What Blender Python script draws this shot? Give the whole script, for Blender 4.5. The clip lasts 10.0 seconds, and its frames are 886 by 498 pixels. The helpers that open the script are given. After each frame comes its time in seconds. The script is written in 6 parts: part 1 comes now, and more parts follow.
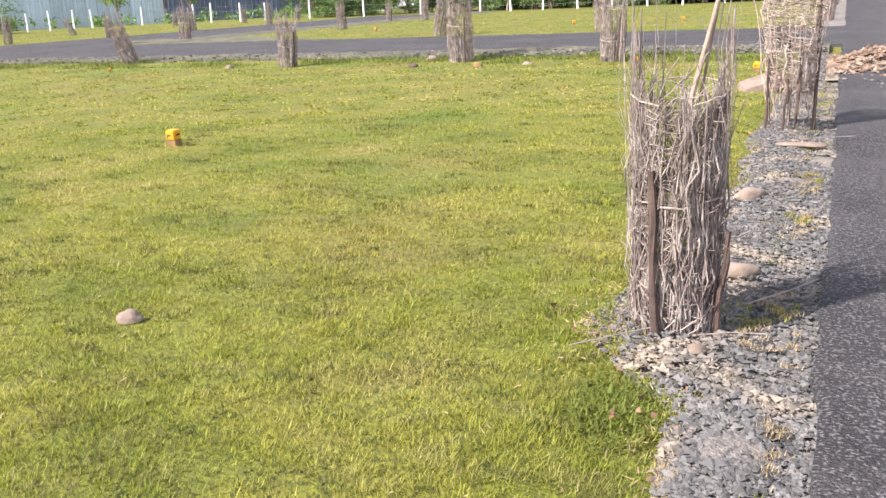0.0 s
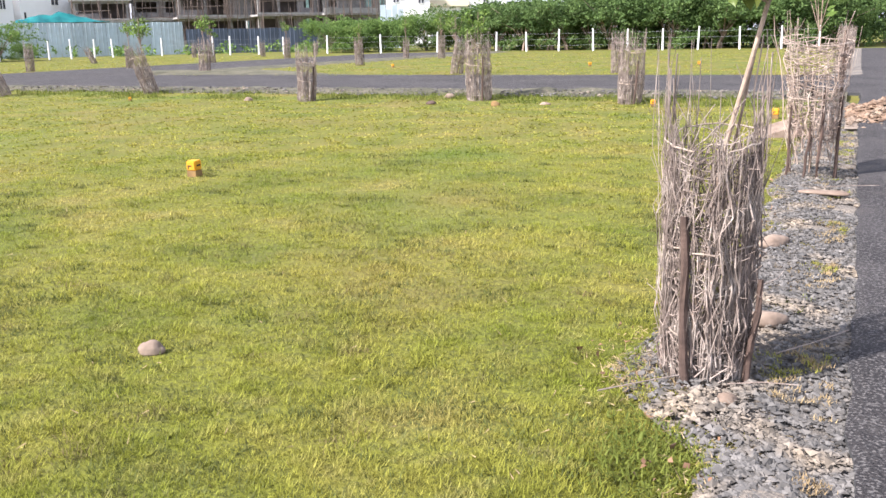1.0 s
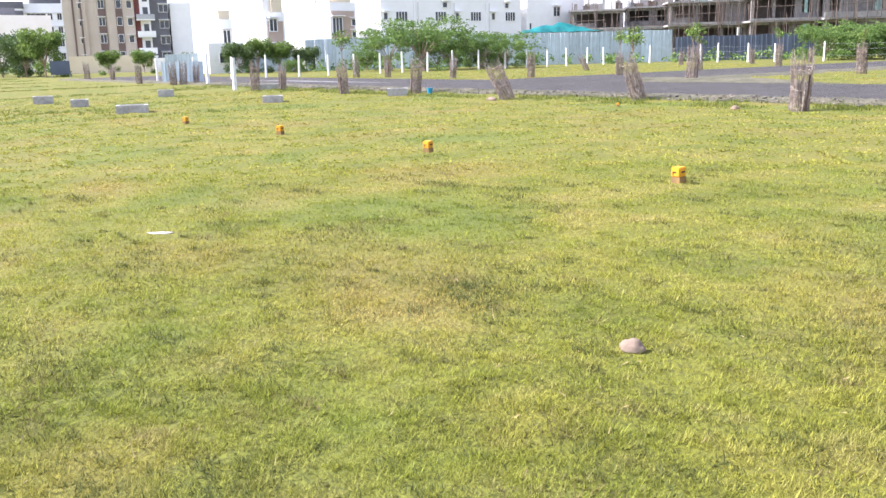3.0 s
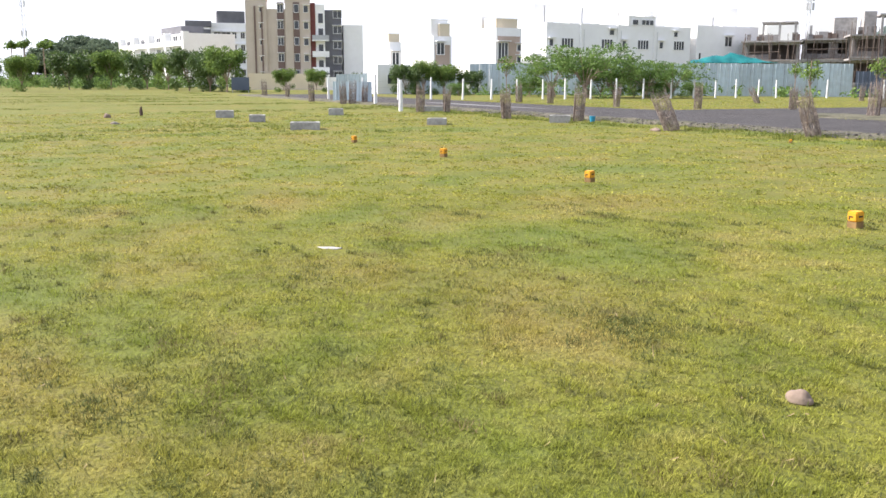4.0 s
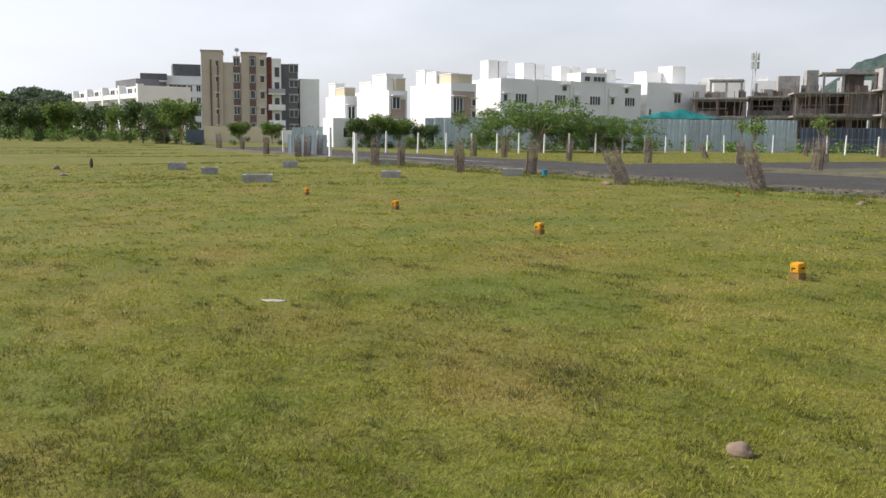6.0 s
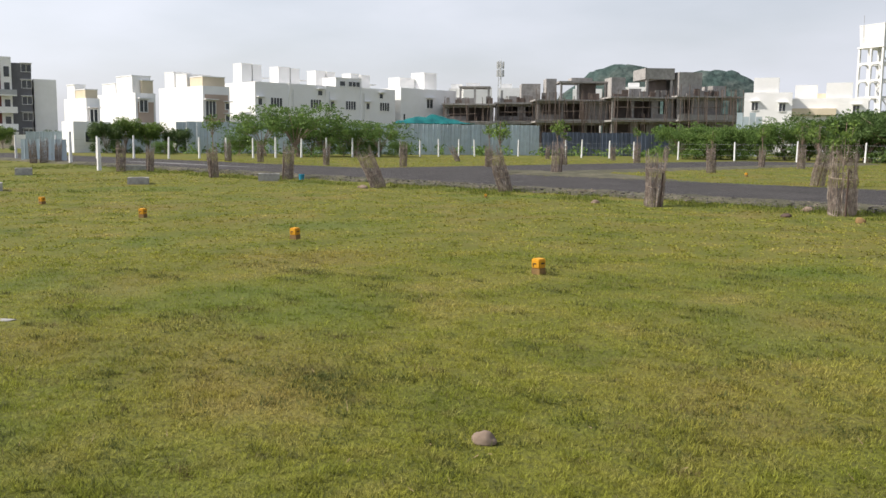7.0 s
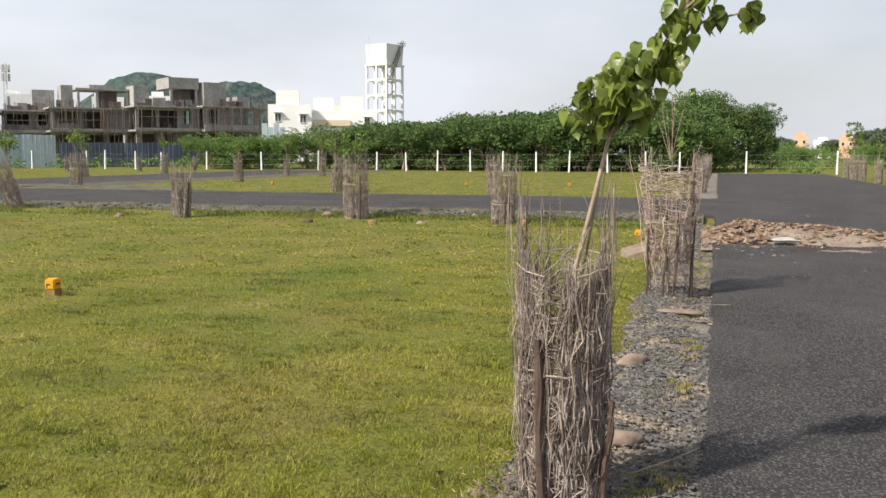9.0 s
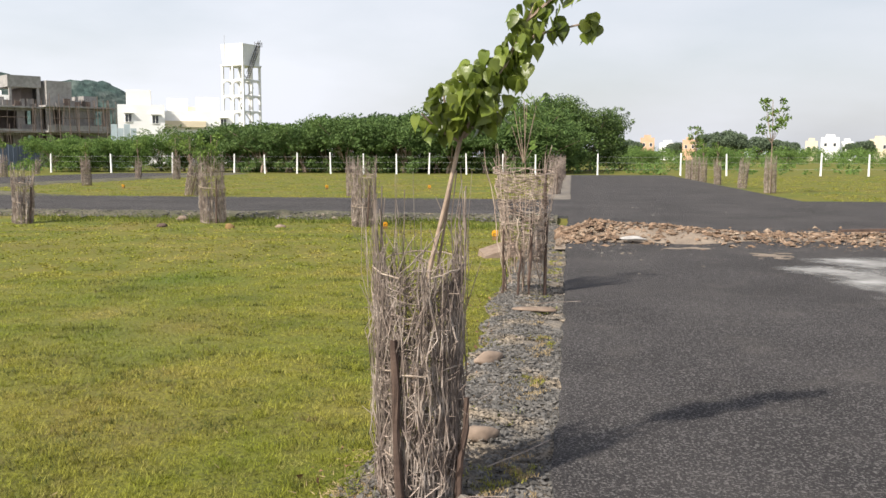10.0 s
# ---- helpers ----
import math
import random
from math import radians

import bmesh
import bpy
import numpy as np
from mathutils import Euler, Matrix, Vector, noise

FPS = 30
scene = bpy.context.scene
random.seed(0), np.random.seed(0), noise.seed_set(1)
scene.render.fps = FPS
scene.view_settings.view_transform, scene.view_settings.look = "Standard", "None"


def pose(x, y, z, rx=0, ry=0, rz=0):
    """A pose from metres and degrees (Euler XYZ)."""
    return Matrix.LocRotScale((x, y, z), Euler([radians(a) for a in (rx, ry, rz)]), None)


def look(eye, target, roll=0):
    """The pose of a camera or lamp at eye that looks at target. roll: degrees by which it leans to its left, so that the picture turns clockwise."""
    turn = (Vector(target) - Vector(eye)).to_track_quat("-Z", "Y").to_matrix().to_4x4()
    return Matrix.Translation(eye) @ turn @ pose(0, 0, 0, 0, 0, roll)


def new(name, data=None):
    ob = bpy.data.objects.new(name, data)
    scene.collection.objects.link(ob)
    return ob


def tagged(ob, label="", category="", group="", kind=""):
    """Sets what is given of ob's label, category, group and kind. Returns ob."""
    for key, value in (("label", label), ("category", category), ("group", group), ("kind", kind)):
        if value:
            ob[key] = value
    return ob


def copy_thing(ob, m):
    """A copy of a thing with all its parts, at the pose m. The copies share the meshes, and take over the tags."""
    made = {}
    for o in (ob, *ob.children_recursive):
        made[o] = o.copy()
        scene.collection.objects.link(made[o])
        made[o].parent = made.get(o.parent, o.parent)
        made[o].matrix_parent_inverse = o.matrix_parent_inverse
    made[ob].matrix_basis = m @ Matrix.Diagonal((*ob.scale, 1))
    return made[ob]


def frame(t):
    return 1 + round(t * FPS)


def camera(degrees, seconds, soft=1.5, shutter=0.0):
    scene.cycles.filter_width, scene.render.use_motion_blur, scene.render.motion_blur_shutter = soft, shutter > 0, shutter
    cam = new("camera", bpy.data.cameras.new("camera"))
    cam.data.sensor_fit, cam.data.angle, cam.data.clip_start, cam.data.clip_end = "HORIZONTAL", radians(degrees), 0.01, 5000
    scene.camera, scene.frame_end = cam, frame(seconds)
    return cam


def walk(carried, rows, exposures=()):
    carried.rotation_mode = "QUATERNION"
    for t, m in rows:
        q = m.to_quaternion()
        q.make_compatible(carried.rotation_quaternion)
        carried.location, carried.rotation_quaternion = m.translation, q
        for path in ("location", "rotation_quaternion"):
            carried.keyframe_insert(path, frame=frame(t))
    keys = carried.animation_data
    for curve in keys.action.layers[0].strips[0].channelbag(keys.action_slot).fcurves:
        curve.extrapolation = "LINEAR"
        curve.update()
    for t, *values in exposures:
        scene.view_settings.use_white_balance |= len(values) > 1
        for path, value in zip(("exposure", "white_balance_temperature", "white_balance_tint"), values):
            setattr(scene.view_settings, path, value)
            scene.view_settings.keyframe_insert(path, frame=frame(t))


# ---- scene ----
cam = camera(52.3, 10.0)
PATH = [
    (0, (-0.133, 0.933, 1.536), (-0.916, 2.692, 0.997), -2.6),
    (0.5, (-0.176, 0.945, 1.541), (-0.917, 2.739, 1.058), -1.8),
    (1, (-0.225, 0.926, 1.546), (-1.033, 2.697, 1.085), -1.1),
    (1.5, (-0.257, 0.905, 1.545), (-1.284, 2.561, 1.093), -0.7),
    (2, (-0.278, 0.885, 1.542), (-1.519, 2.39, 1.1), -1.0),
    (2.5, (-0.299, 0.865, 1.541), (-1.725, 2.198, 1.108), -1.3),
    (3, (-0.309, 0.824, 1.551), (-1.892, 1.971, 1.128), -1.5),
    (3.2, (-0.307, 0.8, 1.557), (-1.938, 1.879, 1.138), -1.1),
    (4.3, (-0.26, 0.696, 1.609), (-2.059, 1.505, 1.279), 0.3),
    (4.5, (-0.257, 0.694, 1.602), (-2.074, 1.475, 1.306), 0.3),
    (5, (-0.262, 0.698, 1.605), (-2.092, 1.457, 1.333), 0.2),
    (5.2, (-0.259, 0.697, 1.606), (-2.09, 1.457, 1.338), 0.2),
    (6.3, (-0.289, 0.875, 1.576), (-1.949, 1.963, 1.329), 0.6),
    (6.5, (-0.278, 0.886, 1.573), (-1.879, 2.06, 1.329), 0.5),
    (7, (-0.24, 0.899, 1.58), (-1.666, 2.282, 1.343), 0.5),
    (7.5, (-0.231, 0.95, 1.569), (-1.399, 2.557, 1.338), 0.6),
    (8, (-0.186, 0.946, 1.577), (-1.138, 2.691, 1.353), 0.5),
    (8.5, (-0.155, 0.965, 1.574), (-0.922, 2.799, 1.357), 0.0),
    (9, (-0.123, 0.958, 1.58), (-0.7, 2.861, 1.37), 0.1),
    (9.5, (-0.091, 0.909, 1.59), (-0.48, 2.86, 1.385), 0.1),
    (10, (-0.079, 0.907, 1.589), (-0.359, 2.877, 1.384), 0.1),
]
EXPOSURES = [(0, 1.2, 6150, 18), (1, 1.18, 6100, 18), (2, 1.34, 5980, 20), (2.5, 1.43, 5930, 20), (3.2, 1.4, 5930, 20), (4.3, 0.62, 6400, 14), (4.5, 0.33, 6450, 13), (5, 0.11, 6500, 12),
             (6.3, 0.12, 6500, 12), (8, 0.16, 6600, 11), (9, 0.29, 6650, 10), (10, 0.41, 6650, 11)]
SKY_STRENGTH, SUN_STRENGTH = 0.117, 5.0
GRASS_NEAR, GRASS_FAR = 1000000, 430000
walk(cam, [(t, look(eye, target, roll)) for t, eye, target, roll in PATH], EXPOSURES)

# ---- light ----
SUN_EL, SUN_AZ = radians(43), math.atan2(-0.65, -0.76)   # the sun stands behind the camera and to its left
world = bpy.data.worlds.new("hazy_sky")
scene.world = world
world.use_nodes = True
wn, wl = world.node_tree.nodes, world.node_tree.links
sky = wn.new("ShaderNodeTexSky")
sky.sky_type, sky.sun_disc = "NISHITA", False
sky.sun_elevation, sky.sun_rotation = SUN_EL, SUN_AZ
sky.air_density, sky.dust_density = 1.2, 2.5
wtc = wn.new("ShaderNodeTexCoord")
wmap = wn.new("ShaderNodeMapping")
wmap.inputs["Scale"].default_value = (1.6, 1.6, 5.0)
cloud = wn.new("ShaderNodeTexNoise")
cloud.inputs["Scale"].default_value, cloud.inputs["Detail"].default_value = 1.7, 6
cramp = wn.new("ShaderNodeValToRGB")
cramp.color_ramp.elements[0].position, cramp.color_ramp.elements[0].color = 0.35, (0.60,) * 3 + (1,)
cramp.color_ramp.elements[1].position, cramp.color_ramp.elements[1].color = 0.68, (0.93,) * 3 + (1,)
cmix = wn.new("ShaderNodeMix")
cmix.data_type = "RGBA"
cmix.inputs["B"].default_value = (7.15, 7.5, 8.25, 1)
wl.new(wtc.outputs["Generated"], wmap.inputs["Vector"])
wl.new(wmap.outputs["Vector"], cloud.inputs["Vector"])
wl.new(cloud.outputs["Fac"], cramp.inputs["Fac"])
wsep = wn.new("ShaderNodeSeparateXYZ")
wl.new(wtc.outputs["Generated"], wsep.inputs["Vector"])
wup = wn.new("ShaderNodeMapRange")
wup.inputs["From Min"].default_value, wup.inputs["From Max"].default_value = 0.12, 0.9
wup.inputs["To Min"].default_value, wup.inputs["To Max"].default_value = 1.0, 0.3
wl.new(wsep.outputs["Z"], wup.inputs["Value"])
wmul = wn.new("ShaderNodeMath")
wmul.operation = "MULTIPLY"
wl.new(cramp.outputs["Color"], wmul.inputs[0])
wl.new(wup.outputs["Result"], wmul.inputs[1])
wl.new(wmul.outputs["Value"], cmix.inputs["Factor"])
wl.new(sky.outputs["Color"], cmix.inputs["A"])
wdot = wn.new("ShaderNodeVectorMath")                # the haze is brighter on the sun's side of the sky
wdot.operation = "DOT_PRODUCT"
wdot.inputs[1].default_value = (-0.65, -0.76, 0.0)
wl.new(wtc.outputs["Generated"], wdot.inputs[0])
wside = wn.new("ShaderNodeMath")
wside.operation = "MULTIPLY_ADD"
wside.inputs[1].default_value, wside.inputs[2].default_value = 0.2, 0.945
wl.new(wdot.outputs["Value"], wside.inputs[0])
wscale = wn.new("ShaderNodeVectorMath")
wscale.operation = "SCALE"
wl.new(cmix.outputs["Result"], wscale.inputs[0])
wl.new(wside.outputs["Value"], wscale.inputs["Scale"])
wl.new(wscale.outputs["Vector"], wn["Background"].inputs["Color"])
wn["Background"].inputs["Strength"].default_value = SKY_STRENGTH
sun = new("sun", bpy.data.lights.new("sun", "SUN"))
sun.data.energy, sun.data.angle, sun.data.color = SUN_STRENGTH, radians(1.5), (1.0, 0.95, 0.86)
sun.matrix_world = look((0, 0, 30), (0.65 * math.cos(SUN_EL), 0.76 * math.cos(SUN_EL), 30 - math.sin(SUN_EL)))

# ---- materials ----
def surf(name, stops, scale=1.0, rough=0.8, bump=0.0, bump_scale=40.0, fine=None, fine_scale=60.0, fine_mix=0.35, fine_lo=0.4, fine_hi=0.65,
         vary=0.0, island=0.0, coords="pos", spec=0.3, detail=6.0, translucent=0.0, broad=()):
    """stops: colours of a broad noise, dark to light; fine: a colour that a fine noise mixes in."""
    m = bpy.data.materials.new(name)
    m.use_nodes = True
    n, l = m.node_tree.nodes, m.node_tree.links
    b = n["Principled BSDF"]
    b.inputs["Roughness"].default_value = rough
    b.inputs["Specular IOR Level"].default_value = spec
    if coords == "pos":
        src = n.new("ShaderNodeNewGeometry").outputs["Position"]
    else:
        src = n.new("ShaderNodeTexCoord").outputs["Object"]
    t = n.new("ShaderNodeTexNoise")
    t.inputs["Scale"].default_value, t.inputs["Detail"].default_value = scale, detail
    l.new(src, t.inputs["Vector"])
    r = n.new("ShaderNodeValToRGB")
    els = r.color_ramp.elements
    for i, c in enumerate(stops):
        p = 0.3 + 0.4 * i / max(1, len(stops) - 1)
        e = els[i] if i < 2 else els.new(p)
        e.position, e.color = p, (*c, 1)
    if len(stops) == 1:
        els.remove(els[1])
    l.new(t.outputs["Fac"], r.inputs["Fac"])
    out = r.outputs["Color"]
    if fine is not None:
        t2 = n.new("ShaderNodeTexNoise")
        t2.inputs["Scale"].default_value, t2.inputs["Detail"].default_value = fine_scale, 4
        l.new(src, t2.inputs["Vector"])
        rr = n.new("ShaderNodeMapRange")
        rr.inputs["From Min"].default_value, rr.inputs["From Max"].default_value = fine_lo, fine_hi
        rr.inputs["To Max"].default_value = fine_mix
        l.new(t2.outputs["Fac"], rr.inputs["Value"])
        mx = n.new("ShaderNodeMix")
        mx.data_type = "RGBA"
        mx.inputs["B"].default_value = (*fine, 1)
        l.new(rr.outputs["Result"], mx.inputs["Factor"])
        l.new(out, mx.inputs["A"])
        out = mx.outputs["Result"]
    for colour, size, most, lo, hi in broad:      # wide patches of another colour
        t4 = n.new("ShaderNodeTexNoise")
        t4.inputs["Scale"].default_value, t4.inputs["Detail"].default_value = size, 3
        l.new(src, t4.inputs["Vector"])
        r4 = n.new("ShaderNodeMapRange")
        r4.inputs["From Min"].default_value, r4.inputs["From Max"].default_value = lo, hi
        r4.inputs["To Max"].default_value = most
        l.new(t4.outputs["Fac"], r4.inputs["Value"])
        m4 = n.new("ShaderNodeMix")
        m4.data_type = "RGBA"
        m4.inputs["B"].default_value = (*colour, 1)
        l.new(r4.outputs["Result"], m4.inputs["Factor"])
        l.new(out, m4.inputs["A"])
        out = m4.outputs["Result"]
    if vary or island:
        hsv = n.new("ShaderNodeHueSaturation")
        rnd = n.new("ShaderNodeObjectInfo").outputs["Random"] if vary else n.new("ShaderNodeNewGeometry").outputs["Random Per Island"]
        mr = n.new("ShaderNodeMapRange")
        k = vary or island
        mr.inputs["To Min"].default_value, mr.inputs["To Max"].default_value = 1 - k, 1 + k
        l.new(rnd, mr.inputs["Value"])
        l.new(mr.outputs["Result"], hsv.inputs["Value"])
        l.new(out, hsv.inputs["Color"])
        out = hsv.outputs["Color"]
    l.new(out, b.inputs["Base Color"])
    if bump:
        t3 = n.new("ShaderNodeTexNoise")
        t3.inputs["Scale"].default_value, t3.inputs["Detail"].default_value = bump_scale, 5
        l.new(src, t3.inputs["Vector"])
        bp = n.new("ShaderNodeBump")
        bp.inputs["Strength"].default_value, bp.inputs["Distance"].default_value = 1.0, bump
        l.new(t3.outputs["Fac"], bp.inputs["Height"])
        l.new(bp.outputs["Normal"], b.inputs["Normal"])
    if translucent:
        tr = n.new("ShaderNodeBsdfTranslucent")
        l.new(out, tr.inputs["Color"])
        ms = n.new("ShaderNodeMixShader")
        ms.inputs["Fac"].default_value = translucent
        l.new(b.outputs["BSDF"], ms.inputs[1])
        l.new(tr.outputs["BSDF"], ms.inputs[2])
        l.new(ms.outputs["Shader"], n["Material Output"].inputs["Surface"])
    return m


GRASS = [(0.150, 0.190, 0.026), (0.242, 0.260, 0.040), (0.308, 0.300, 0.056), (0.380, 0.328, 0.10)]
WIDE = [((0.31, 0.215, 0.075), 0.42, 0.38, 0.5, 0.68), ((0.135, 0.20, 0.030), 0.31, 0.5, 0.52, 0.68)]
M_LAWN = surf("lawn_soil", [(0.092, 0.108, 0.011), (0.125, 0.135, 0.014), (0.155, 0.152, 0.019), (0.18, 0.158, 0.034)], 0.9, 1.0, 0.03, 30, (0.06, 0.06, 0.015), 18, 0.6, broad=[(tuple(0.6 * k for k in c), *q) for c, *q in WIDE])
M_BLADE = surf("grass_blade", GRASS, 0.9, 0.6, fine=(0.39, 0.325, 0.15), fine_scale=5, fine_mix=0.40, fine_lo=0.49, fine_hi=0.68, island=0.44, translucent=0.4, spec=0.08, broad=WIDE)
M_TUFT = surf("tuft_blade", [(0.10, 0.135, 0.025), (0.17, 0.19, 0.036)], 1.0, 0.6, island=0.35, translucent=0.35, spec=0.12)
M_WEED = surf("weed_blade", [(0.07, 0.08, 0.027), (0.105, 0.12, 0.033), (0.18, 0.14, 0.06)], 2.2, 0.7, island=0.4, translucent=0.25, spec=0.1)
M_STRAW = surf("straw", [(0.23, 0.165, 0.085), (0.33, 0.25, 0.13)], 2, 0.8, island=0.25)
M_ASPHALT = surf("asphalt", [(0.028, 0.0255, 0.0255), (0.041, 0.0375, 0.0375), (0.058, 0.053, 0.0515)], 0.55, 0.9, 0.03, 65, (0.215, 0.202, 0.192), 68, 0.6, 0.525, 0.62, spec=0.18, broad=[((0.10, 0.09, 0.082), 1.7, 0.4, 0.55, 0.72)])
# dark line of shade along the road edges, as plain colour
M_EDGE_SHADE = surf("shaded_road_edge", [(0.03, 0.03, 0.03), (0.05, 0.05, 0.05)], 3, 0.85, 0.01, 40)
M_GRAVEL = surf("gravel_bed", [(0.13, 0.118, 0.105), (0.21, 0.185, 0.155), (0.31, 0.255, 0.19)], 2.4, 0.95, 0.014, 90, (0.08, 0.073, 0.066), 55, 0.7)
M_BANK = surf("bank_soil", [(0.075, 0.072, 0.05), (0.12, 0.11, 0.075), (0.17, 0.15, 0.11)], 1.4, 0.95, 0.03, 40, (0.05, 0.055, 0.025), 12, 0.7)
M_STONE = surf("grey_gravel_stone", [(0.085, 0.082, 0.078), (0.15, 0.14, 0.128)], 8, 0.95, 0.004, 60, (0.33, 0.26, 0.18), 2.2, 0.55, 0.52, 0.68, island=0.4, spec=0.1)
M_RUBBLE = surf("brown_rubble", [(0.11, 0.07, 0.047), (0.20, 0.135, 0.09), (0.30, 0.235, 0.175)], 5, 0.95, 0.005, 50, island=0.35)
M_RUBBLE_BED = surf("rubble_dirt", [(0.17, 0.135, 0.105), (0.29, 0.235, 0.18)], 3, 0.95, 0.02, 30)
M_PALE = surf("pale_stone", [(0.16, 0.115, 0.085), (0.27, 0.205, 0.155)], 9, 0.9, 0.005, 30)
M_STAIN = surf("cement_stain", [(0.10, 0.097, 0.093), (0.18, 0.176, 0.17), (0.30, 0.295, 0.285)], 1.6, 0.95, 0.006, 60, (0.07, 0.065, 0.062), 26, 0.55, 0.5, 0.66)
M_TWIG = surf("dry_twig", [(0.14, 0.108, 0.092), (0.25, 0.20, 0.168), (0.42, 0.36, 0.31)], 7, 0.85, 0.003, 90, island=0.38, coords="obj")
M_PALE_TWIG = surf("pale_dry_twig", [(0.20, 0.145, 0.115), (0.34, 0.265, 0.215), (0.50, 0.42, 0.35)], 7, 0.85, 0.003, 90, island=0.34, coords="obj")
M_VINE = surf("pale_binding", [(0.28, 0.215, 0.17), (0.42, 0.345, 0.28)], 9, 0.85, island=0.2, coords="obj")
M_STAKE = surf("dark_stake", [(0.055, 0.037, 0.030), (0.12, 0.08, 0.062)], 9, 0.9, 0.004, 70, coords="obj")
M_BARK = surf("bark", [(0.22, 0.16, 0.12), (0.38, 0.29, 0.22)], 8, 0.9, 0.006, 40, coords="obj")
M_MARKBASE = surf("earthy_paint", [(0.16, 0.10, 0.045), (0.26, 0.16, 0.06)], 14, 0.85, 0.004, 50)
M_LEAF = surf("peepal_leaf", [(0.115, 0.165, 0.027), (0.225, 0.27, 0.048)], 7, 0.34, 0.002, 60, vary=0.4, translucent=0.48, spec=0.5)
M_CROWN = surf("tree_leaves", [(0.075, 0.135, 0.033), (0.135, 0.205, 0.046), (0.21, 0.285, 0.065)], 1.1, 0.6, island=0.45, translucent=0.38, spec=0.2, coords="obj")
# far woods: distance haze is put into this greyer, bluer leaf colour
M_HAZELEAF = surf("haze_grey_leaves", [(0.10, 0.14, 0.085), (0.15, 0.19, 0.12)], 1.1, 0.7, island=0.35, translucent=0.3, spec=0.15, coords="obj")
M_BROAD = surf("broad_tree_leaves", [(0.045, 0.085, 0.024), (0.08, 0.13, 0.034), (0.13, 0.185, 0.05)], 1.1, 0.5, island=0.45, translucent=0.22, spec=0.3, coords="obj")
M_SCRUB = surf("thorn_scrub_leaves", [(0.083, 0.148, 0.040), (0.13, 0.21, 0.054), (0.185, 0.265, 0.072)], 0.6, 0.65, island=0.4, translucent=0.36, spec=0.2, coords="obj")
M_THICKET = surf("thicket_leaves", [(0.055, 0.10, 0.030), (0.085, 0.14, 0.040), (0.135, 0.20, 0.058)], 0.6, 0.65, island=0.4, translucent=0.22, spec=0.2, coords="obj")
M_YELLOW = surf("yellow_paint", [(0.56, 0.25, 0.012), (0.66, 0.33, 0.018)], 12, 0.65, 0.003, 60)
M_BLACK = surf("black_paint", [(0.03, 0.025, 0.02)], 5, 0.7)
M_CONC = surf("grey_concrete", [(0.31, 0.30, 0.285), (0.46, 0.445, 0.42)], 2.5, 0.9, 0.005, 40, (0.17, 0.165, 0.16), 9, 0.4)
M_SLAB = surf("slab_concrete", [(0.28, 0.27, 0.255), (0.42, 0.40, 0.38)], 0.8, 0.9, 0.01, 12, (0.20, 0.19, 0.18), 2.5, 0.5)
M_PROP = surf("weathered_prop", [(0.11, 0.085, 0.07), (0.20, 0.155, 0.13)], 3, 0.9)
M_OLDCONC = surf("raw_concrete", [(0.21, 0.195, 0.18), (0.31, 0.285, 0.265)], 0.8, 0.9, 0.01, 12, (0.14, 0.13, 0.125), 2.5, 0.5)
# shade inside the open house frames, put into the wall colour
M_SHADEIN = surf("shaded_interior", [(0.115, 0.095, 0.085), (0.18, 0.15, 0.135)], 1, 0.95)
M_POST = surf("whitewashed_post", [(0.66, 0.66, 0.65), (0.79, 0.79, 0.78)], 4, 0.85, 0.003, 50)
M_WALL = surf("white_wall", [(0.84, 0.835, 0.815), (0.88, 0.875, 0.86)], 0.35, 0.85, 0.004, 8, (0.66, 0.64, 0.61), 1.2, 0.12)
M_CREAM = surf("cream_wall", [(0.62, 0.53, 0.38), (0.70, 0.61, 0.46)], 0.5, 0.85)
M_TAN = surf("tan_wall", [(0.40, 0.31, 0.24), (0.46, 0.36, 0.29)], 0.5, 0.85)
M_BEIGE = surf("beige_wall", [(0.49, 0.42, 0.34), (0.57, 0.49, 0.41)], 0.4, 0.85)
M_BROWN = surf("brown_wall", [(0.15, 0.105, 0.09), (0.20, 0.14, 0.12)], 0.5, 0.85)
M_DKGREY = surf("dark_grey_wall", [(0.12, 0.12, 0.13), (0.17, 0.17, 0.18)], 0.5, 0.85)
M_GLASS = surf("window_glass", [(0.03, 0.035, 0.04), (0.06, 0.065, 0.07)], 1, 0.12, spec=0.5)
M_SHEET = surf("pale_blue_sheet", [(0.36, 0.44, 0.48), (0.46, 0.54, 0.58)], 0.4, 0.55, 0.003, 20, (0.30, 0.33, 0.34), 2.0, 0.3, vary=0.14)
M_SHEETD = surf("dark_blue_sheet", [(0.06, 0.075, 0.11), (0.09, 0.11, 0.15)], 0.4, 0.5, vary=0.2)
M_TEAL = surf("teal_net", [(0.0, 0.075, 0.085), (0.005, 0.15, 0.15)], 0.9, 0.8, 0.05, 3)
# the blue of the haze is mixed into the hill's own greens
M_HILL = surf("haze_tinted_hill", [(0.036, 0.068, 0.062), (0.055, 0.09, 0.08), (0.11, 0.13, 0.115)], 0.03, 0.95, 4.0, 0.12, (0.022, 0.04, 0.036), 0.14, 0.75)
M_STEEL = surf("galvanised_steel", [(0.35, 0.36, 0.37), (0.48, 0.49, 0.50)], 4, 0.5)
M_RED = surf("red_paint", [(0.15, 0.05, 0.045), (0.20, 0.065, 0.055)], 3, 0.7)
M_PEACH = surf("peach_wall", [(0.55, 0.34, 0.22), (0.62, 0.41, 0.28)], 0.5, 0.85)
M_DRYLEAF = surf("dry_leaf", [(0.17, 0.09, 0.05), (0.27, 0.16, 0.09)], 6, 0.8, island=0.3)
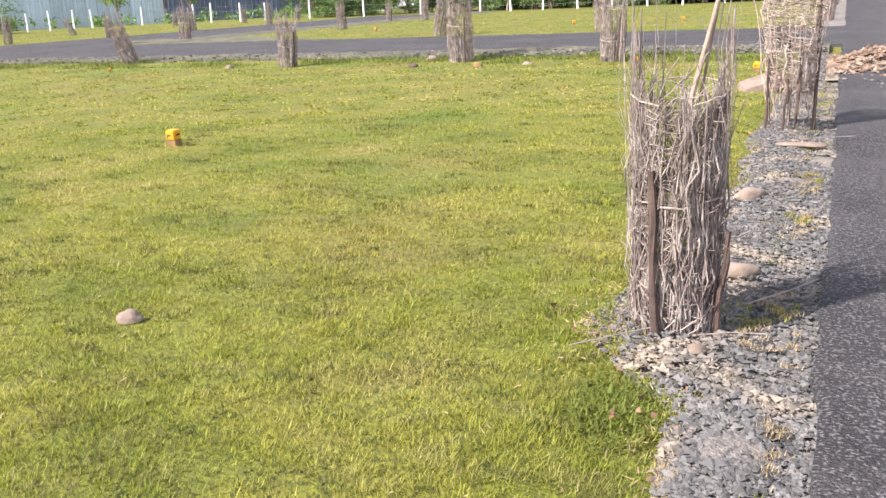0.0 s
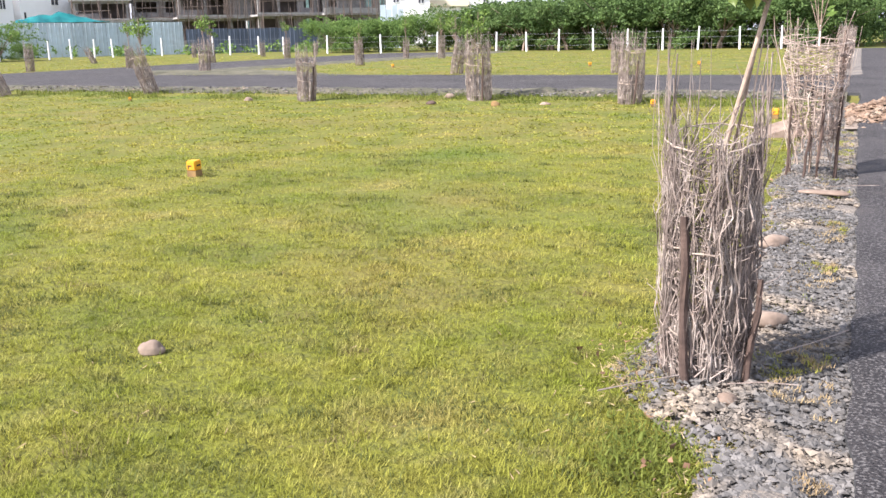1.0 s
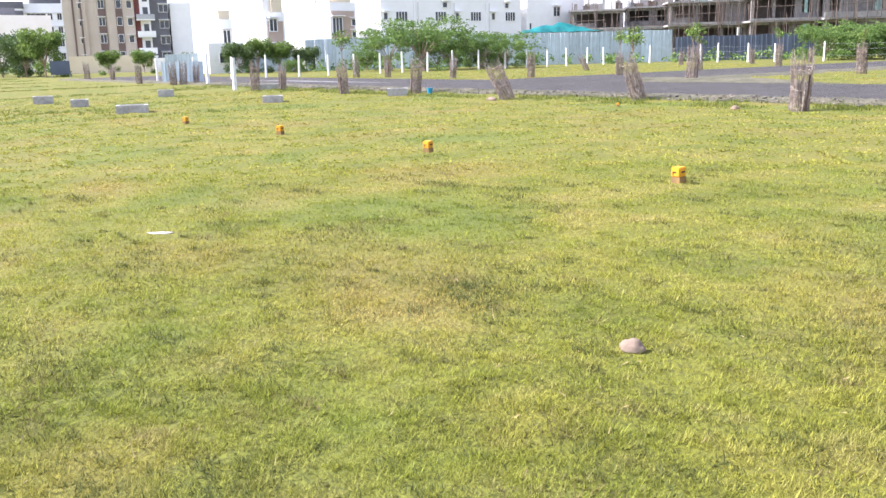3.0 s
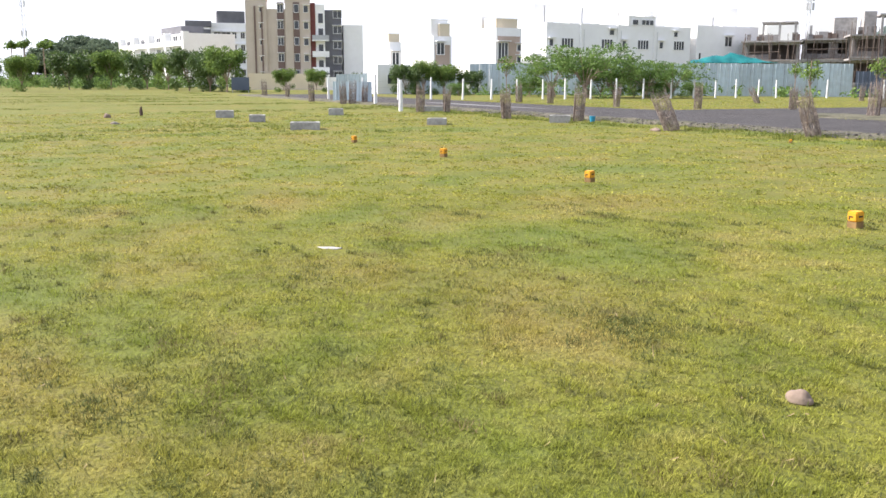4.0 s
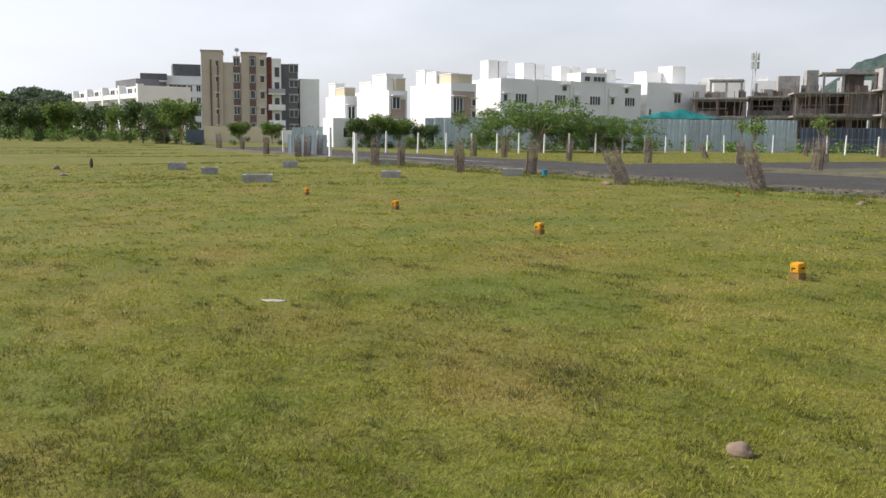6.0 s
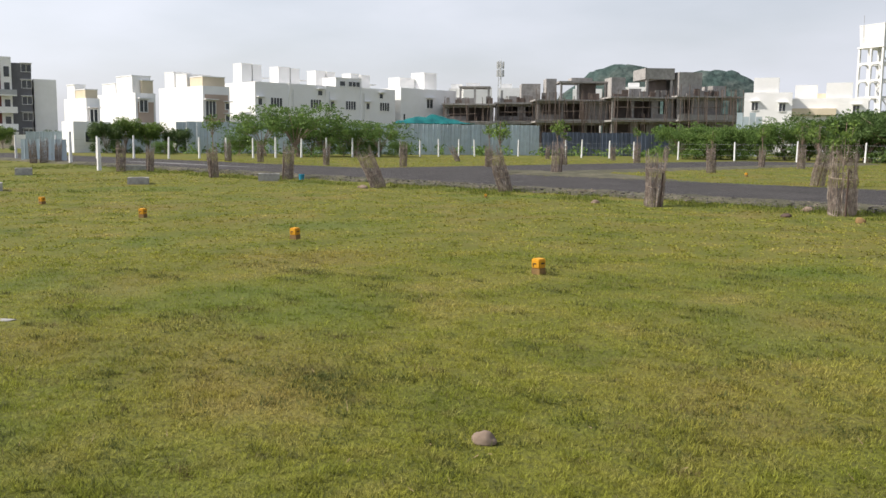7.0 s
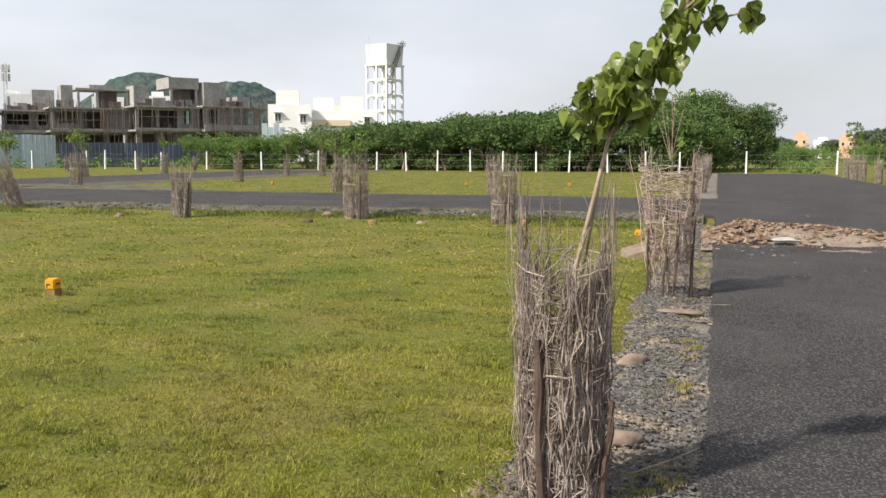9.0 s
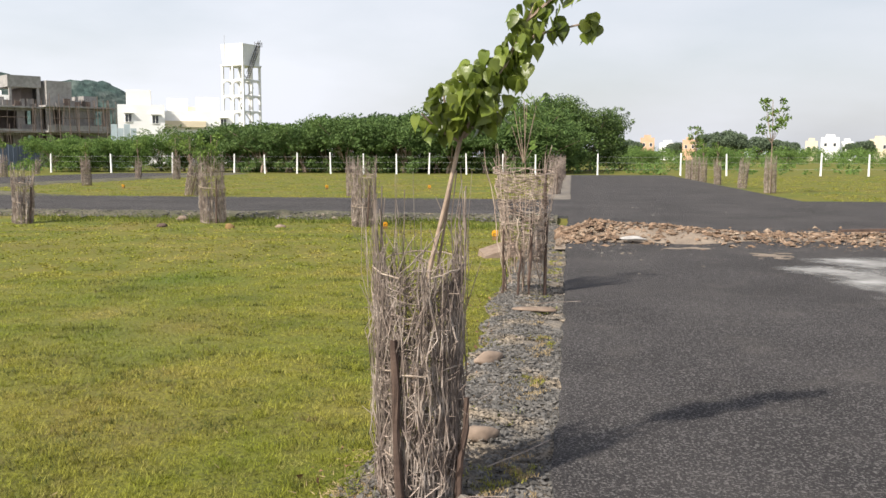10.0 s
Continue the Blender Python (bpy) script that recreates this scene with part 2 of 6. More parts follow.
M_THATCH = surf("thatch", [(0.09, 0.068, 0.05), (0.16, 0.12, 0.085)], 3, 0.95, 0.03, 20)
M_BLUE = surf("blue_plastic", [(0.02, 0.20, 0.34), (0.03, 0.28, 0.42)], 6, 0.5)

# ---- helpers of this place ----
def mesh(name, verts, faces, material, smooth=False):
    me = bpy.data.meshes.new(name)
    me.from_pydata([tuple(v) for v in verts], [], faces)
    me.materials.append(material)
    if smooth:
        me.shade_smooth()
    me.update()
    return me


def part_mesh(name, me, parent, label="", m=None):
    ob = new(name, me)
    ob.parent = parent
    if m is not None:
        ob.matrix_basis = m
    if label:
        tagged(ob, label)
    return ob


def part(name, bm, material, parent, label="", smooth=False):
    me = bpy.data.meshes.new(name)
    bm.to_mesh(me)
    bm.free()
    me.materials.append(material)
    if smooth:
        me.shade_smooth()
    return part_mesh(name, me, parent, label)


def thing(name, label, category, group="", kind="", at=(0, 0, 0)):
    e = new(name)
    e.empty_display_size = 0.2
    e.location = at
    return tagged(e, label, category, group, kind)


def box(bm, x0, x1, y0, y1, z0, z1, bevel=0.0):
    vs = bmesh.ops.create_cube(bm, size=1.0, matrix=Matrix.Translation(((x0 + x1) / 2, (y0 + y1) / 2, (z0 + z1) / 2)) @ Matrix.Diagonal((x1 - x0, y1 - y0, z1 - z0, 1)))["verts"]
    if bevel:
        es = list({e for v in vs for e in v.link_edges})
        bmesh.ops.bevel(bm, geom=es, offset=bevel, segments=2, affect="EDGES")
    return vs


def box_bm(*a, bevel=0.0):
    bm = bmesh.new()
    box(bm, *a, bevel=bevel)
    return bm


class Tubes:
    """Gathers many thin tapered tubes in one mesh."""
    def __init__(self, sides=4):
        self.v, self.f, self.sides = [], [], sides

    def add(self, pts, r0, r1):
        k, n = self.sides, len(pts)
        b = len(self.v)
        for i, p in enumerate(pts):
            a = Vector(pts[min(i + 1, n - 1)]) - Vector(pts[max(i - 1, 0)])
            q = a.to_track_quat("Z", "Y")
            r = r0 + (r1 - r0) * i / max(1, n - 1)
            for s in range(k):
                w = 2 * math.pi * s / k
                self.v.append(Vector(p) + q @ Vector((r * math.cos(w), r * math.sin(w), 0)))
        for i in range(n - 1):
            for s in range(k):
                a, c = b + i * k + s, b + i * k + (s + 1) % k
                self.f.append((a, c, c + k, a + k))
        self.f.append(tuple(range(b + k - 1, b - 1, -1)))
        self.f.append(tuple(range(b + (n - 1) * k, b + n * k)))

    def mesh(self, name, material):
        return mesh(name, self.v, self.f, material)


def rand_unit(rng):
    v = rng.normal(size=3)
    return v / np.linalg.norm(v)


def leaf_cloud(name, rng, clumps, per, size, material, flat=0.6, drop=0.0):
    """Many small leaf blades gathered round clump centres (x, y, z, radius): an uneven crown with gaps."""
    c = np.array([c for c in clumps for _ in range(max(1, int(per * (c[3] ** 2))))])
    n = len(c)
    d = rng.normal(size=(n, 3))
    d /= np.linalg.norm(d, axis=1)[:, None]
    rad = c[:, 3:4] * rng.random((n, 1)) ** 0.45
    p = c[:, :3] + d * rad * np.array([1, 1, flat])
    p[:, 2] -= drop * rng.random(n)
    a = rng.normal(size=(n, 3)) + d * 0.6
    a /= np.linalg.norm(a, axis=1)[:, None]
    b = np.cross(a, rng.normal(size=(n, 3)))
    b /= np.linalg.norm(b, axis=1)[:, None]
    s = size * (0.6 + 0.8 * rng.random((n, 1)))
    v = np.empty((n, 4, 3))
    v[:, 0], v[:, 1], v[:, 2], v[:, 3] = p - a * s, p - b * s * 0.42, p + a * s, p + b * s * 0.42
    return quads(name, v, material)


def quads(name, v, material):
    n = len(v)
    me = bpy.data.meshes.new(name)
    me.vertices.add(n * 4)
    me.vertices.foreach_set("co", v.reshape(-1).astype(np.float32))
    me.loops.add(n * 4)
    me.loops.foreach_set("vertex_index", np.arange(n * 4, dtype=np.int32))
    me.polygons.add(n)
    me.polygons.foreach_set("loop_start", np.arange(0, n * 4, 4, dtype=np.int32))
    me.polygons.foreach_set("loop_total", np.full(n, 4, dtype=np.int32))
    me.materials.append(material)
    me.update(calc_edges=True)
    me.validate()
    return me


def tris(name, v, material):
    n = len(v)
    me = bpy.data.meshes.new(name)
    me.vertices.add(n * 3)
    me.vertices.foreach_set("co", v.reshape(-1).astype(np.float32))
    me.loops.add(n * 3)
    me.loops.foreach_set("vertex_index", np.arange(n * 3, dtype=np.int32))
    me.polygons.add(n)
    me.polygons.foreach_set("loop_start", np.arange(0, n * 3, 3, dtype=np.int32))
    me.polygons.foreach_set("loop_total", np.full(n, 3, dtype=np.int32))
    me.materials.append(material)
    me.update(calc_edges=True)
    me.validate()
    return me

# ---- ground ----
ROAD_X0, ROAD_X1 = -0.14, 7.5            # the road that the camera stands beside, along y
CROSS_Y0, CROSS_Y1 = 23.5, 32.0          # the road across it, along x
SIDE_X0, SIDE_X1 = -38.0, -29.0          # a second road beyond the crossing, along y
NORTH_END = 73.0


def step(a, b, v):
    """A soft rise from 0 at a to 1 at b."""
    t = min(1.0, max(0.0, (v - a) / (b - a)))
    return t * t * (3 - 2 * t)


def base_z(x, y):
    """Broad lie of the land: flat lawn, a low rise to the cross road."""
    return 0.09 * step(20.3, 23.6, y)


def ground_z(x, y):
    d = math.hypot(x, y)
    a = 0.018 if d < 60 else 0.0
    z = base_z(x, y) + a * (noise.noise((x * 1.3, y * 1.3, 0)) + 0.6 * noise.noise((x * 3.7, y * 3.7, 5)))
    if 16 < d < 110 and x < -8 and y < 20:          # low uneven ridges on the open side of the lawn
        z += 0.10 * step(16, 26, d) * max(0.0, noise.noise((x * 0.22, y * 0.11, 12)) + 0.25 * noise.noise((x * 0.9, y * 0.5, 13))) * (1 - step(15, 20, y))
    if -1.2 < x < 40 and y < 90:
        z -= 0.045 * step(-1.05, -0.75, x)
    return z


def road_z(y):
    return 0.035 + 0.085 * step(9, 23, y)


def axis(parts):
    out = []
    for a, b, s in parts:
        k = max(1, round((b - a) / s))
        out += [a + (b - a) * i / k for i in range(k)]
    return out + [parts[-1][1]]


gx = axis([(-2600, -400, 550), (-400, -120, 35), (-120, -60, 3), (-60, -13, 0.8), (-13, 0, 0.16), (0, 12, 1.5), (12, 60, 8), (60, 400, 68), (400, 2600, 550)])
gy = axis([(-2600, -200, 600), (-200, -25, 45), (-25, 0, 1.0), (0, 1.5, 0.4), (1.5, 12, 0.16), (12, 40, 0.6), (40, 90, 4), (90, 400, 62), (400, 2600, 550)])
gv = [(x, y, ground_z(x, y)) for y in gy for x in gx]
gn = len(gx)
gf = [(j * gn + i, j * gn + i + 1, (j + 1) * gn + i + 1, (j + 1) * gn + i) for j in range(len(gy) - 1) for i in range(gn - 1)]
ground = new("ground", mesh("ground", gv, gf, M_LAWN, True))
tagged(ground, "wide yellow-green lawn of short patchy grass", "lawn", kind="structure")


def strip(name, material, us, vs, place):
    """A sheet with the edge points place(u, v) over a grid."""
    v = [place(a, b) for b in vs for a in us]
    n = len(us)
    f = [(j * n + i, j * n + i + 1, (j + 1) * n + i + 1, (j + 1) * n + i) for j in range(len(vs) - 1) for i in range(n - 1)]
    return new(name, mesh(name, v, f, material, True))


def slab(name, material, x0, x1, y0, y1, top, along_y, label, wob=0.05):
    """An asphalt layer with broken edges and sides that go into the ground."""
    ln = axis([(y0, y1, 0.25)]) if along_y else axis([(x0, x1, 0.4)])
    rows = []
    for s in ln:
        if along_y:
            a = x0 + wob * noise.noise((s * 2.1, 3.3, 1)) + 0.4 * wob * noise.noise((s * 9, 3.3, 2))
            b = x1 + wob * noise.noise((s * 2.1, 7.7, 1))
            z = top(s)
            rows.append([(a - 0.02, s, z - 0.12), (a, s, z - 0.01), (a + 0.05, s, z), (b - 0.05, s, z), (b, s, z - 0.01), (b + 0.02, s, z - 0.12)])
        else:
            a = y0 + wob * noise.noise((s * 2.1, 13.3, 1)) + 0.4 * wob * noise.noise((s * 7, 3.3, 2))
            b = y1 + wob * noise.noise((s * 2.1, 17.7, 1))
            z = top(s)
            rows.append([(s, a - 0.02, z - 0.14), (s, a, z - 0.01), (s, a + 0.05, z), (s, b - 0.05, z), (s, b, z - 0.01), (s, b + 0.02, z - 0.14)])
    v = [p for r in rows for p in r]
    f = [(j * 6 + i, j * 6 + i + 1, (j + 1) * 6 + i + 1, (j + 1) * 6 + i) if along_y else (j * 6 + i, (j + 1) * 6 + i, (j + 1) * 6 + i + 1, j * 6 + i + 1) for j in range(len(rows) - 1) for i in range(5)]
    me = mesh(name, v, f, material)
    # the slab's sides get the edge shade as a darker colour
    me.materials.append(M_EDGE_SHADE)
    for p in me.polygons:
        p.material_index = int(p.index % 5 in (0, 4))
    ob = new(name, me)
    return tagged(ob, label, "road", kind="structure")


slab("road_1", M_ASPHALT, ROAD_X0, ROAD_X1, -40, NORTH_END, road_z, True, "dark grey asphalt road with a ragged edge")
slab("road_2", M_ASPHALT, -92, 90, CROSS_Y0, CROSS_Y1, lambda s: 0.124, False, "dark grey asphalt cross road")
slab("road_3", M_ASPHALT, SIDE_X0, SIDE_X1, CROSS_Y1 - 0.3, NORTH_END, lambda s: 0.128, True, "dark grey asphalt side road")


def verge_edge(y):
    return -0.86 + 0.16 * noise.noise((y * 0.5, 1.7, 0)) + 0.12 * noise.noise((y * 1.9, 4.1, 0)) - 0.2 * math.exp(-((y - 5.0) / 0.8) ** 2) + 0.30 * step(4.75, 4.0, y)


vus = [i / 20 for i in range(21)]
verge = strip("verge_1", M_GRAVEL, vus, axis([(-6, 1, 0.6), (1, 14, 0.1), (14, 21.5, 0.3)]),
              lambda u, y: (verge_edge(y) * (1 - u) + (ROAD_X0 + 0.06) * u, y,
                            base_z(0, y) - 0.008 + 0.06 * math.sin(math.pi * min(1, u * 1.4)) ** 0.7 * (0.6 + 0.8 * noise.noise((u * 3, y * 1.2, 9))) + 0.022 * noise.noise((u * 7, y * 6, 2))))
tagged(verge, "grey gravel and dirt verge beside the asphalt", "gravel verge", kind="structure")
bank = strip("verge_2", M_BANK, axis([(-90, -40, 2), (-40, -0.4, 0.3)]), [0, 0.15, 0.35, 0.55, 0.75, 0.9, 1.0],
             lambda x, u: (x, 22.0 + 0.35 * noise.noise((x * 0.8, 0, 3)) * (1 - u) + 1.55 * u, base_z(x, 22.0 + 1.55 * u) + 0.015 - 0.05 * (u == 0) - 0.045 * (u > 0.95) + 0.085 * math.sin(math.pi * u) * (1 + noise.noise((x * 1.7, u * 3, 4)))))
tagged(bank, "low bank of grey gravel along the cross road", "gravel verge", kind="structure")
bank3 = strip("verge_3", M_BANK, axis([(-28.9, -0.6, 0.4)]), [0, 0.12, 0.3, 0.5, 0.7, 0.88, 1.0],
              lambda x, u: (x, CROSS_Y1 - 0.05 + (0.5 + 0.3 * noise.noise((x * 0.7, 0, 8)) + 2.6 * step(-17, -24, x) * 1.0) * u, 0.118 - 0.03 * u + 0.012 * noise.noise((x * 3, u, 4)) + 0.16 * step(-18, -24, x) * math.sin(math.pi * u)))
tagged(bank3, "strip of grey gravel at the far edge of the cross road", "gravel verge", kind="structure")
bank4 = strip("verge_4", M_BANK, [0, 0.3, 0.6, 1.0], axis([(CROSS_Y1 + 0.3, NORTH_END, 0.5)]),
              lambda u, y: (SIDE_X1 - 0.1 + (2.4 + 0.8 * noise.noise((y * 0.5, 0, 8))) * u, y, 0.11 - 0.02 * u + 0.10 * math.sin(math.pi * u) + 0.012 * noise.noise((y * 3, u, 4))))
tagged(bank4, "strip of grey gravel beside the side road", "gravel verge", kind="structure")


bank5 = strip("verge_5", M_GRAVEL, [0, 0.3, 0.6, 1.0], axis([(CROSS_Y1 + 0.2, NORTH_END, 0.5)]),
              lambda u, y: (ROAD_X0 + 0.05 - (1.0 + 0.4 * noise.noise((y * 0.6, 0, 18))) * u, y, 0.112 - 0.025 * u + 0.015 * noise.noise((y * 3, u, 4))))
tagged(bank5, "strip of grey gravel beside the road beyond the crossing", "gravel verge", kind="structure")


def stones(rng, pts, sizes, material, name):
    """Loose stones: rough eight-faced lumps."""
    base = np.array([(1, 0, 0), (-1, 0, 0), (0, 1, 0), (0, -1, 0), (0, 0, 0.7), (0, 0, -0.5)], float)
    fc = np.array([(0, 2, 4), (2, 1, 4), (1, 3, 4), (3, 0, 4), (2, 0, 5), (1, 2, 5), (3, 1, 5), (0, 3, 5)])
    n = len(pts)
    v = base[None] * (0.6 + 0.8 * rng.random((n, 6, 1))) + 0.25 * rng.normal(size=(n, 6, 3))
    v[:, :, 2] *= 0.7
    w = rng.random(n) * 6.28
    c, s = np.cos(w)[:, None], np.sin(w)[:, None]
    x, y = v[:, :, 0] * c - v[:, :, 1] * s, v[:, :, 0] * s + v[:, :, 1] * c
    v = np.stack([x, y, v[:, :, 2]], 2) * sizes[:, None, None] + pts[:, None, :]
    me = mesh(name, v.reshape(-1, 3), [tuple(int(k) for k in r) for r in (fc[None] + 6 * np.arange(n)[:, None, None]).reshape(-1, 3)], material)
    return new(name, me)


rng = np.random.default_rng(7)
n = 56000
ys = np.where(rng.random(n) < 0.12, -6 + 8 * rng.random(n), 2.0 + 19.5 * rng.random(n) ** 1.7)
us = rng.random(n)
pts = np.array([(verge_edge(y) * (1 - u) + (ROAD_X0 + 0.03) * u, y, base_z(0, y) + 0.010 + 0.045 * math.sin(math.pi * min(1, u * 1.4)) ** 0.7) for y, u in zip(ys, us)])
pts = pts[[noise.noise((p[0] * 2.3, p[1] * 1.6, 40)) + 0.35 * noise.noise((p[0] * 9, p[1] * 9, 41)) > -0.45 for p in pts]]
n = len(pts)
tagged(stones(rng, pts, 0.0045 + 0.020 * rng.random(n) ** 2.8, M_STONE, "gravel"), "loose grey crushed stones on the verge", "gravel", kind="stuff")
n = 7000
xs = -0.5 - 52 * rng.random(n) ** 1.3
us = rng.random(n)
pts = np.array([(x, 21.8 + 1.75 * u, base_z(x, 22.0 + 1.55 * u) + 0.03 + 0.07 * math.sin(math.pi * u)) for x, u in zip(xs, us)])
tagged(stones(rng, pts, 0.012 + 0.045 * rng.random(n) ** 3, M_STONE, "gravel"), "grey crushed stones along the cross road", "gravel", kind="stuff")

# rubble ridge across the road before the crossing
def rubble_h(x, y):
    c = 18.1 + 0.4 * noise.noise((x * 0.4, 2, 2))
    w = 0.85
    hgt = 0.045 + 0.20 * (1 - step(1.8, 3.6, x)) * step(-0.6, 0.4, x) + 0.10 * step(4.6, 6.0, x)
    return hgt * math.exp(-((y - c) / w) ** 2) * (0.8 + 0.9 * noise.noise((x * 1.3, y * 1.3, 3)))


rub = strip("rubble_bed", M_RUBBLE_BED, axis([(-0.35, 14, 0.15)]), axis([(16.0, 20.3, 0.12)]),
            lambda x, y: (x, y + 0.25 * noise.noise((x * 1.3, y, 7)), road_z(y) - 0.03 + rubble_h(x, y) + 0.012 * noise.noise((x * 3, y * 3, 1))))
tagged(rub, "ridge of brown earth and broken brick across the road", "rubble", kind="stuff")
n = 6500
xs = np.where(rng.random(n) < 0.88, -0.3 + 13 * rng.random(n) ** 3.2, 6.2 + 1.2 * rng.normal(size=n))
yy = 18.1 + (0.62 + 0.03 * xs) * rng.normal(size=n)
pts = np.array([(x, y, road_z(y) + max(0.0, rubble_h(x, y))) for x, y in zip(xs, yy)])
tagged(stones(rng, pts, 0.014 + 0.065 * rng.random(n) ** 3.2, M_RUBBLE, "rubble"), "broken brown brick rubble on the road", "rubble", kind="stuff")

# ---- grass ----
def blades(rng, n, d0, d1, az0, az1, power, length, width, per=9):
    """Grass in small tufts: blades that spread from their tuft's middle."""
    k = n // per
    d = d0 * (d1 / d0) ** (rng.random(k) ** power)
    az = np.radians(az0 + (az1 - az0) * rng.random(k))
    cx, cy = -0.2 + d * np.sin(az), 0.9 + d * np.cos(az)
    edge = np.array([verge_edge(b) for b in cy]) + 0.42 * rng.random(k) ** 2 * (rng.random(k) < 0.5) - 0.04
    keep = (cx < edge) & (cy < 22.2)
    cx, cy, d = cx[keep], cy[keep], d[keep]
    patch = np.array([0.45 * noise.noise((a * 1.5, b * 1.5, 20)) + 0.8 * noise.noise((a * 5.5, b * 5.5, 30)) for a, b in zip(cx, cy)])
    keep = rng.random(len(cx)) < 0.9 + 0.35 * patch
    cx, cy, d, patch = cx[keep], cy[keep], d[keep], patch[keep]
    cz = np.array([ground_z(a, b) + (0.05 if a > verge_edge(b) else 0.0) for a, b in zip(cx, cy)]) - 0.004
    tall = 0.7 + 0.6 * rng.random(len(cx))
    turn = rng.random(len(cx)) * 6.283
    cx, cy, cz, d, patch, tall, turn = (np.repeat(a, per) for a in (cx, cy, cz, d, patch, tall, turn))
    n = len(cx)
    far = 0.55 + d / 9
    w = rng.random(n) * 6.283
    off = 0.014 * far * np.abs(rng.normal(size=n))
    x, y = cx + off * np.cos(w), cy + off * np.sin(w)
    L = length * tall * (0.45 + rng.random(n) * 0.8) * np.clip(1 + 1.0 * patch, 0.45, 1.9)
    w = w + 0.9 * rng.normal(size=n)
    lean = 0.45 + rng.random(n) * 1.1
    fwd = np.stack([np.cos(w), np.sin(w), np.zeros(n)], 1)
    side = np.stack([-np.sin(w), np.cos(w), np.zeros(n)], 1)
    p = np.stack([x, y, cz], 1)
    wd = (width * (0.6 + rng.random(n) * 0.8) * far)[:, None]
    tip = p + fwd * (L * np.sin(lean))[:, None] + np.array([0, 0, 1]) * (L * np.cos(lean))[:, None]
    return np.stack([p - side * wd, p + side * wd, tip], 1)


rng = np.random.default_rng(3)
near = blades(rng, GRASS_NEAR, 2.2, 13, -102, 8, 0.74, 0.034, 0.0024)
far = blades(rng, GRASS_FAR, 12, 46, -104, 3, 0.85, 0.030, 0.0072)
grass = new("grass", tris("grass", np.concatenate([near, far]), M_BLADE))

def loose_blades(name, cx, cy, rng, length, width, per, label, material, lift=0.0):
    """Coarse grass tufts at the given places."""
    x, y = np.repeat(cx, per), np.repeat(cy, per)
    n = len(x)
    w, ln = rng.random(n) * 6.283, 0.2 + 1.1 * rng.random(n)
    x, y = x + length * 0.7 * rng.normal(size=n), y + length * 0.7 * rng.normal(size=n)
    z = np.array([base_z(a, b) for a, b in zip(x, y)]) - 0.005 + lift
    L = length * (0.4 + 0.9 * rng.random(n))
    fwd, side = np.stack([np.cos(w), np.sin(w), 0 * w], 1), np.stack([-np.sin(w), np.cos(w), 0 * w], 1)
    p, wd = np.stack([x, y, z], 1), (width * (0.6 + 0.8 * rng.random(n)))[:, None]
    tip = p + fwd * (L * np.sin(ln))[:, None] + np.array([0, 0, 1]) * (L * np.cos(ln))[:, None]
    return tagged(new(name, tris(name, np.stack([p - side * wd, p + side * wd, tip], 1), material)), label, "grass", kind="stuff")


def clumped(cx, cy, cut):
    return np.array([noise.noise((a * 0.45, b * 0.45, 40)) + 0.6 * noise.noise((a * 1.4, b * 1.4, 50)) > cut for a, b in zip(cx, cy)])


r8 = np.random.default_rng(77)
cx, cy = -62 + 61 * r8.random(16000), 31.2 + 36 * r8.random(16000) ** 1.4
ok = ((cx < SIDE_X0 - 0.6) | (cx > SIDE_X1 + 0.9)) & (cx < ROAD_X0 - 1.0) & clumped(cx, cy, -0.15)
loose_blades("grass", cx[ok], cy[ok], r8, 0.07, 0.011, 9, "rough yellow-green grass beyond the cross road", M_BLADE)
cx, cy = ROAD_X1 + 1.2 + 40 * r8.random(9000), 31.2 + 42 * r8.random(9000) ** 1.4
ok = clumped(cx, cy, -0.15)
loose_blades("grass", cx[ok], cy[ok], r8, 0.07, 0.011, 9, "rough yellow-green grass beside the far road", M_BLADE)
cx, cy = -112 + 86 * r8.random(26000) ** 0.8, -14 + 36 * r8.random(26000)   # ridges of coarse grass far out on the lawn
ok = np.array([noise.noise((a * 0.24, b * 0.06, 60)) + 0.45 * noise.noise((a * 0.9, b * 0.35, 70)) > 0.2 for a, b in zip(cx, cy)])
loose_blades("grass_ridges", cx[ok], cy[ok], r8, 0.085, 0.014, 10, "low dark green ridges of coarse grass", M_TUFT)
cx, cy = -62 + 61.4 * r8.random(7000), 22.1 + 1.1 * r8.random(7000) ** 1.3
ok = clumped(cx, cy, -0.1)
loose_blades("bank_grass", cx[ok], cy[ok], r8, 0.085, 0.008, 10, "ragged green grass on the bank of the cross road", M_TUFT)
for count, cut, lift, material, label in ((2200, 0.16, 0.030, M_BLADE, "green tufts sprouting in the gravel verge"), (1300, 0.2, 0.035, M_STRAW, "dry straw lying in the gravel verge")):
    cy = 1.5 + 15 * r8.random(count) ** 1.9
    cx = np.array([verge_edge(b) * q - 0.22 * (1 - q) for b, q in zip(cy, r8.random(count))])
    ok = np.array([noise.noise((a * 2.6, b * 2.6, 80 + 99 * cut)) > cut * 0.6 for a, b in zip(cx, cy)])
    loose_blades("verge_grass", cx[ok], cy[ok], r8, 0.026, 0.0024, 26, label, material, lift)
tagged(grass, "short patchy yellow-green grass blades of the lawn", "grass", kind="stuff")

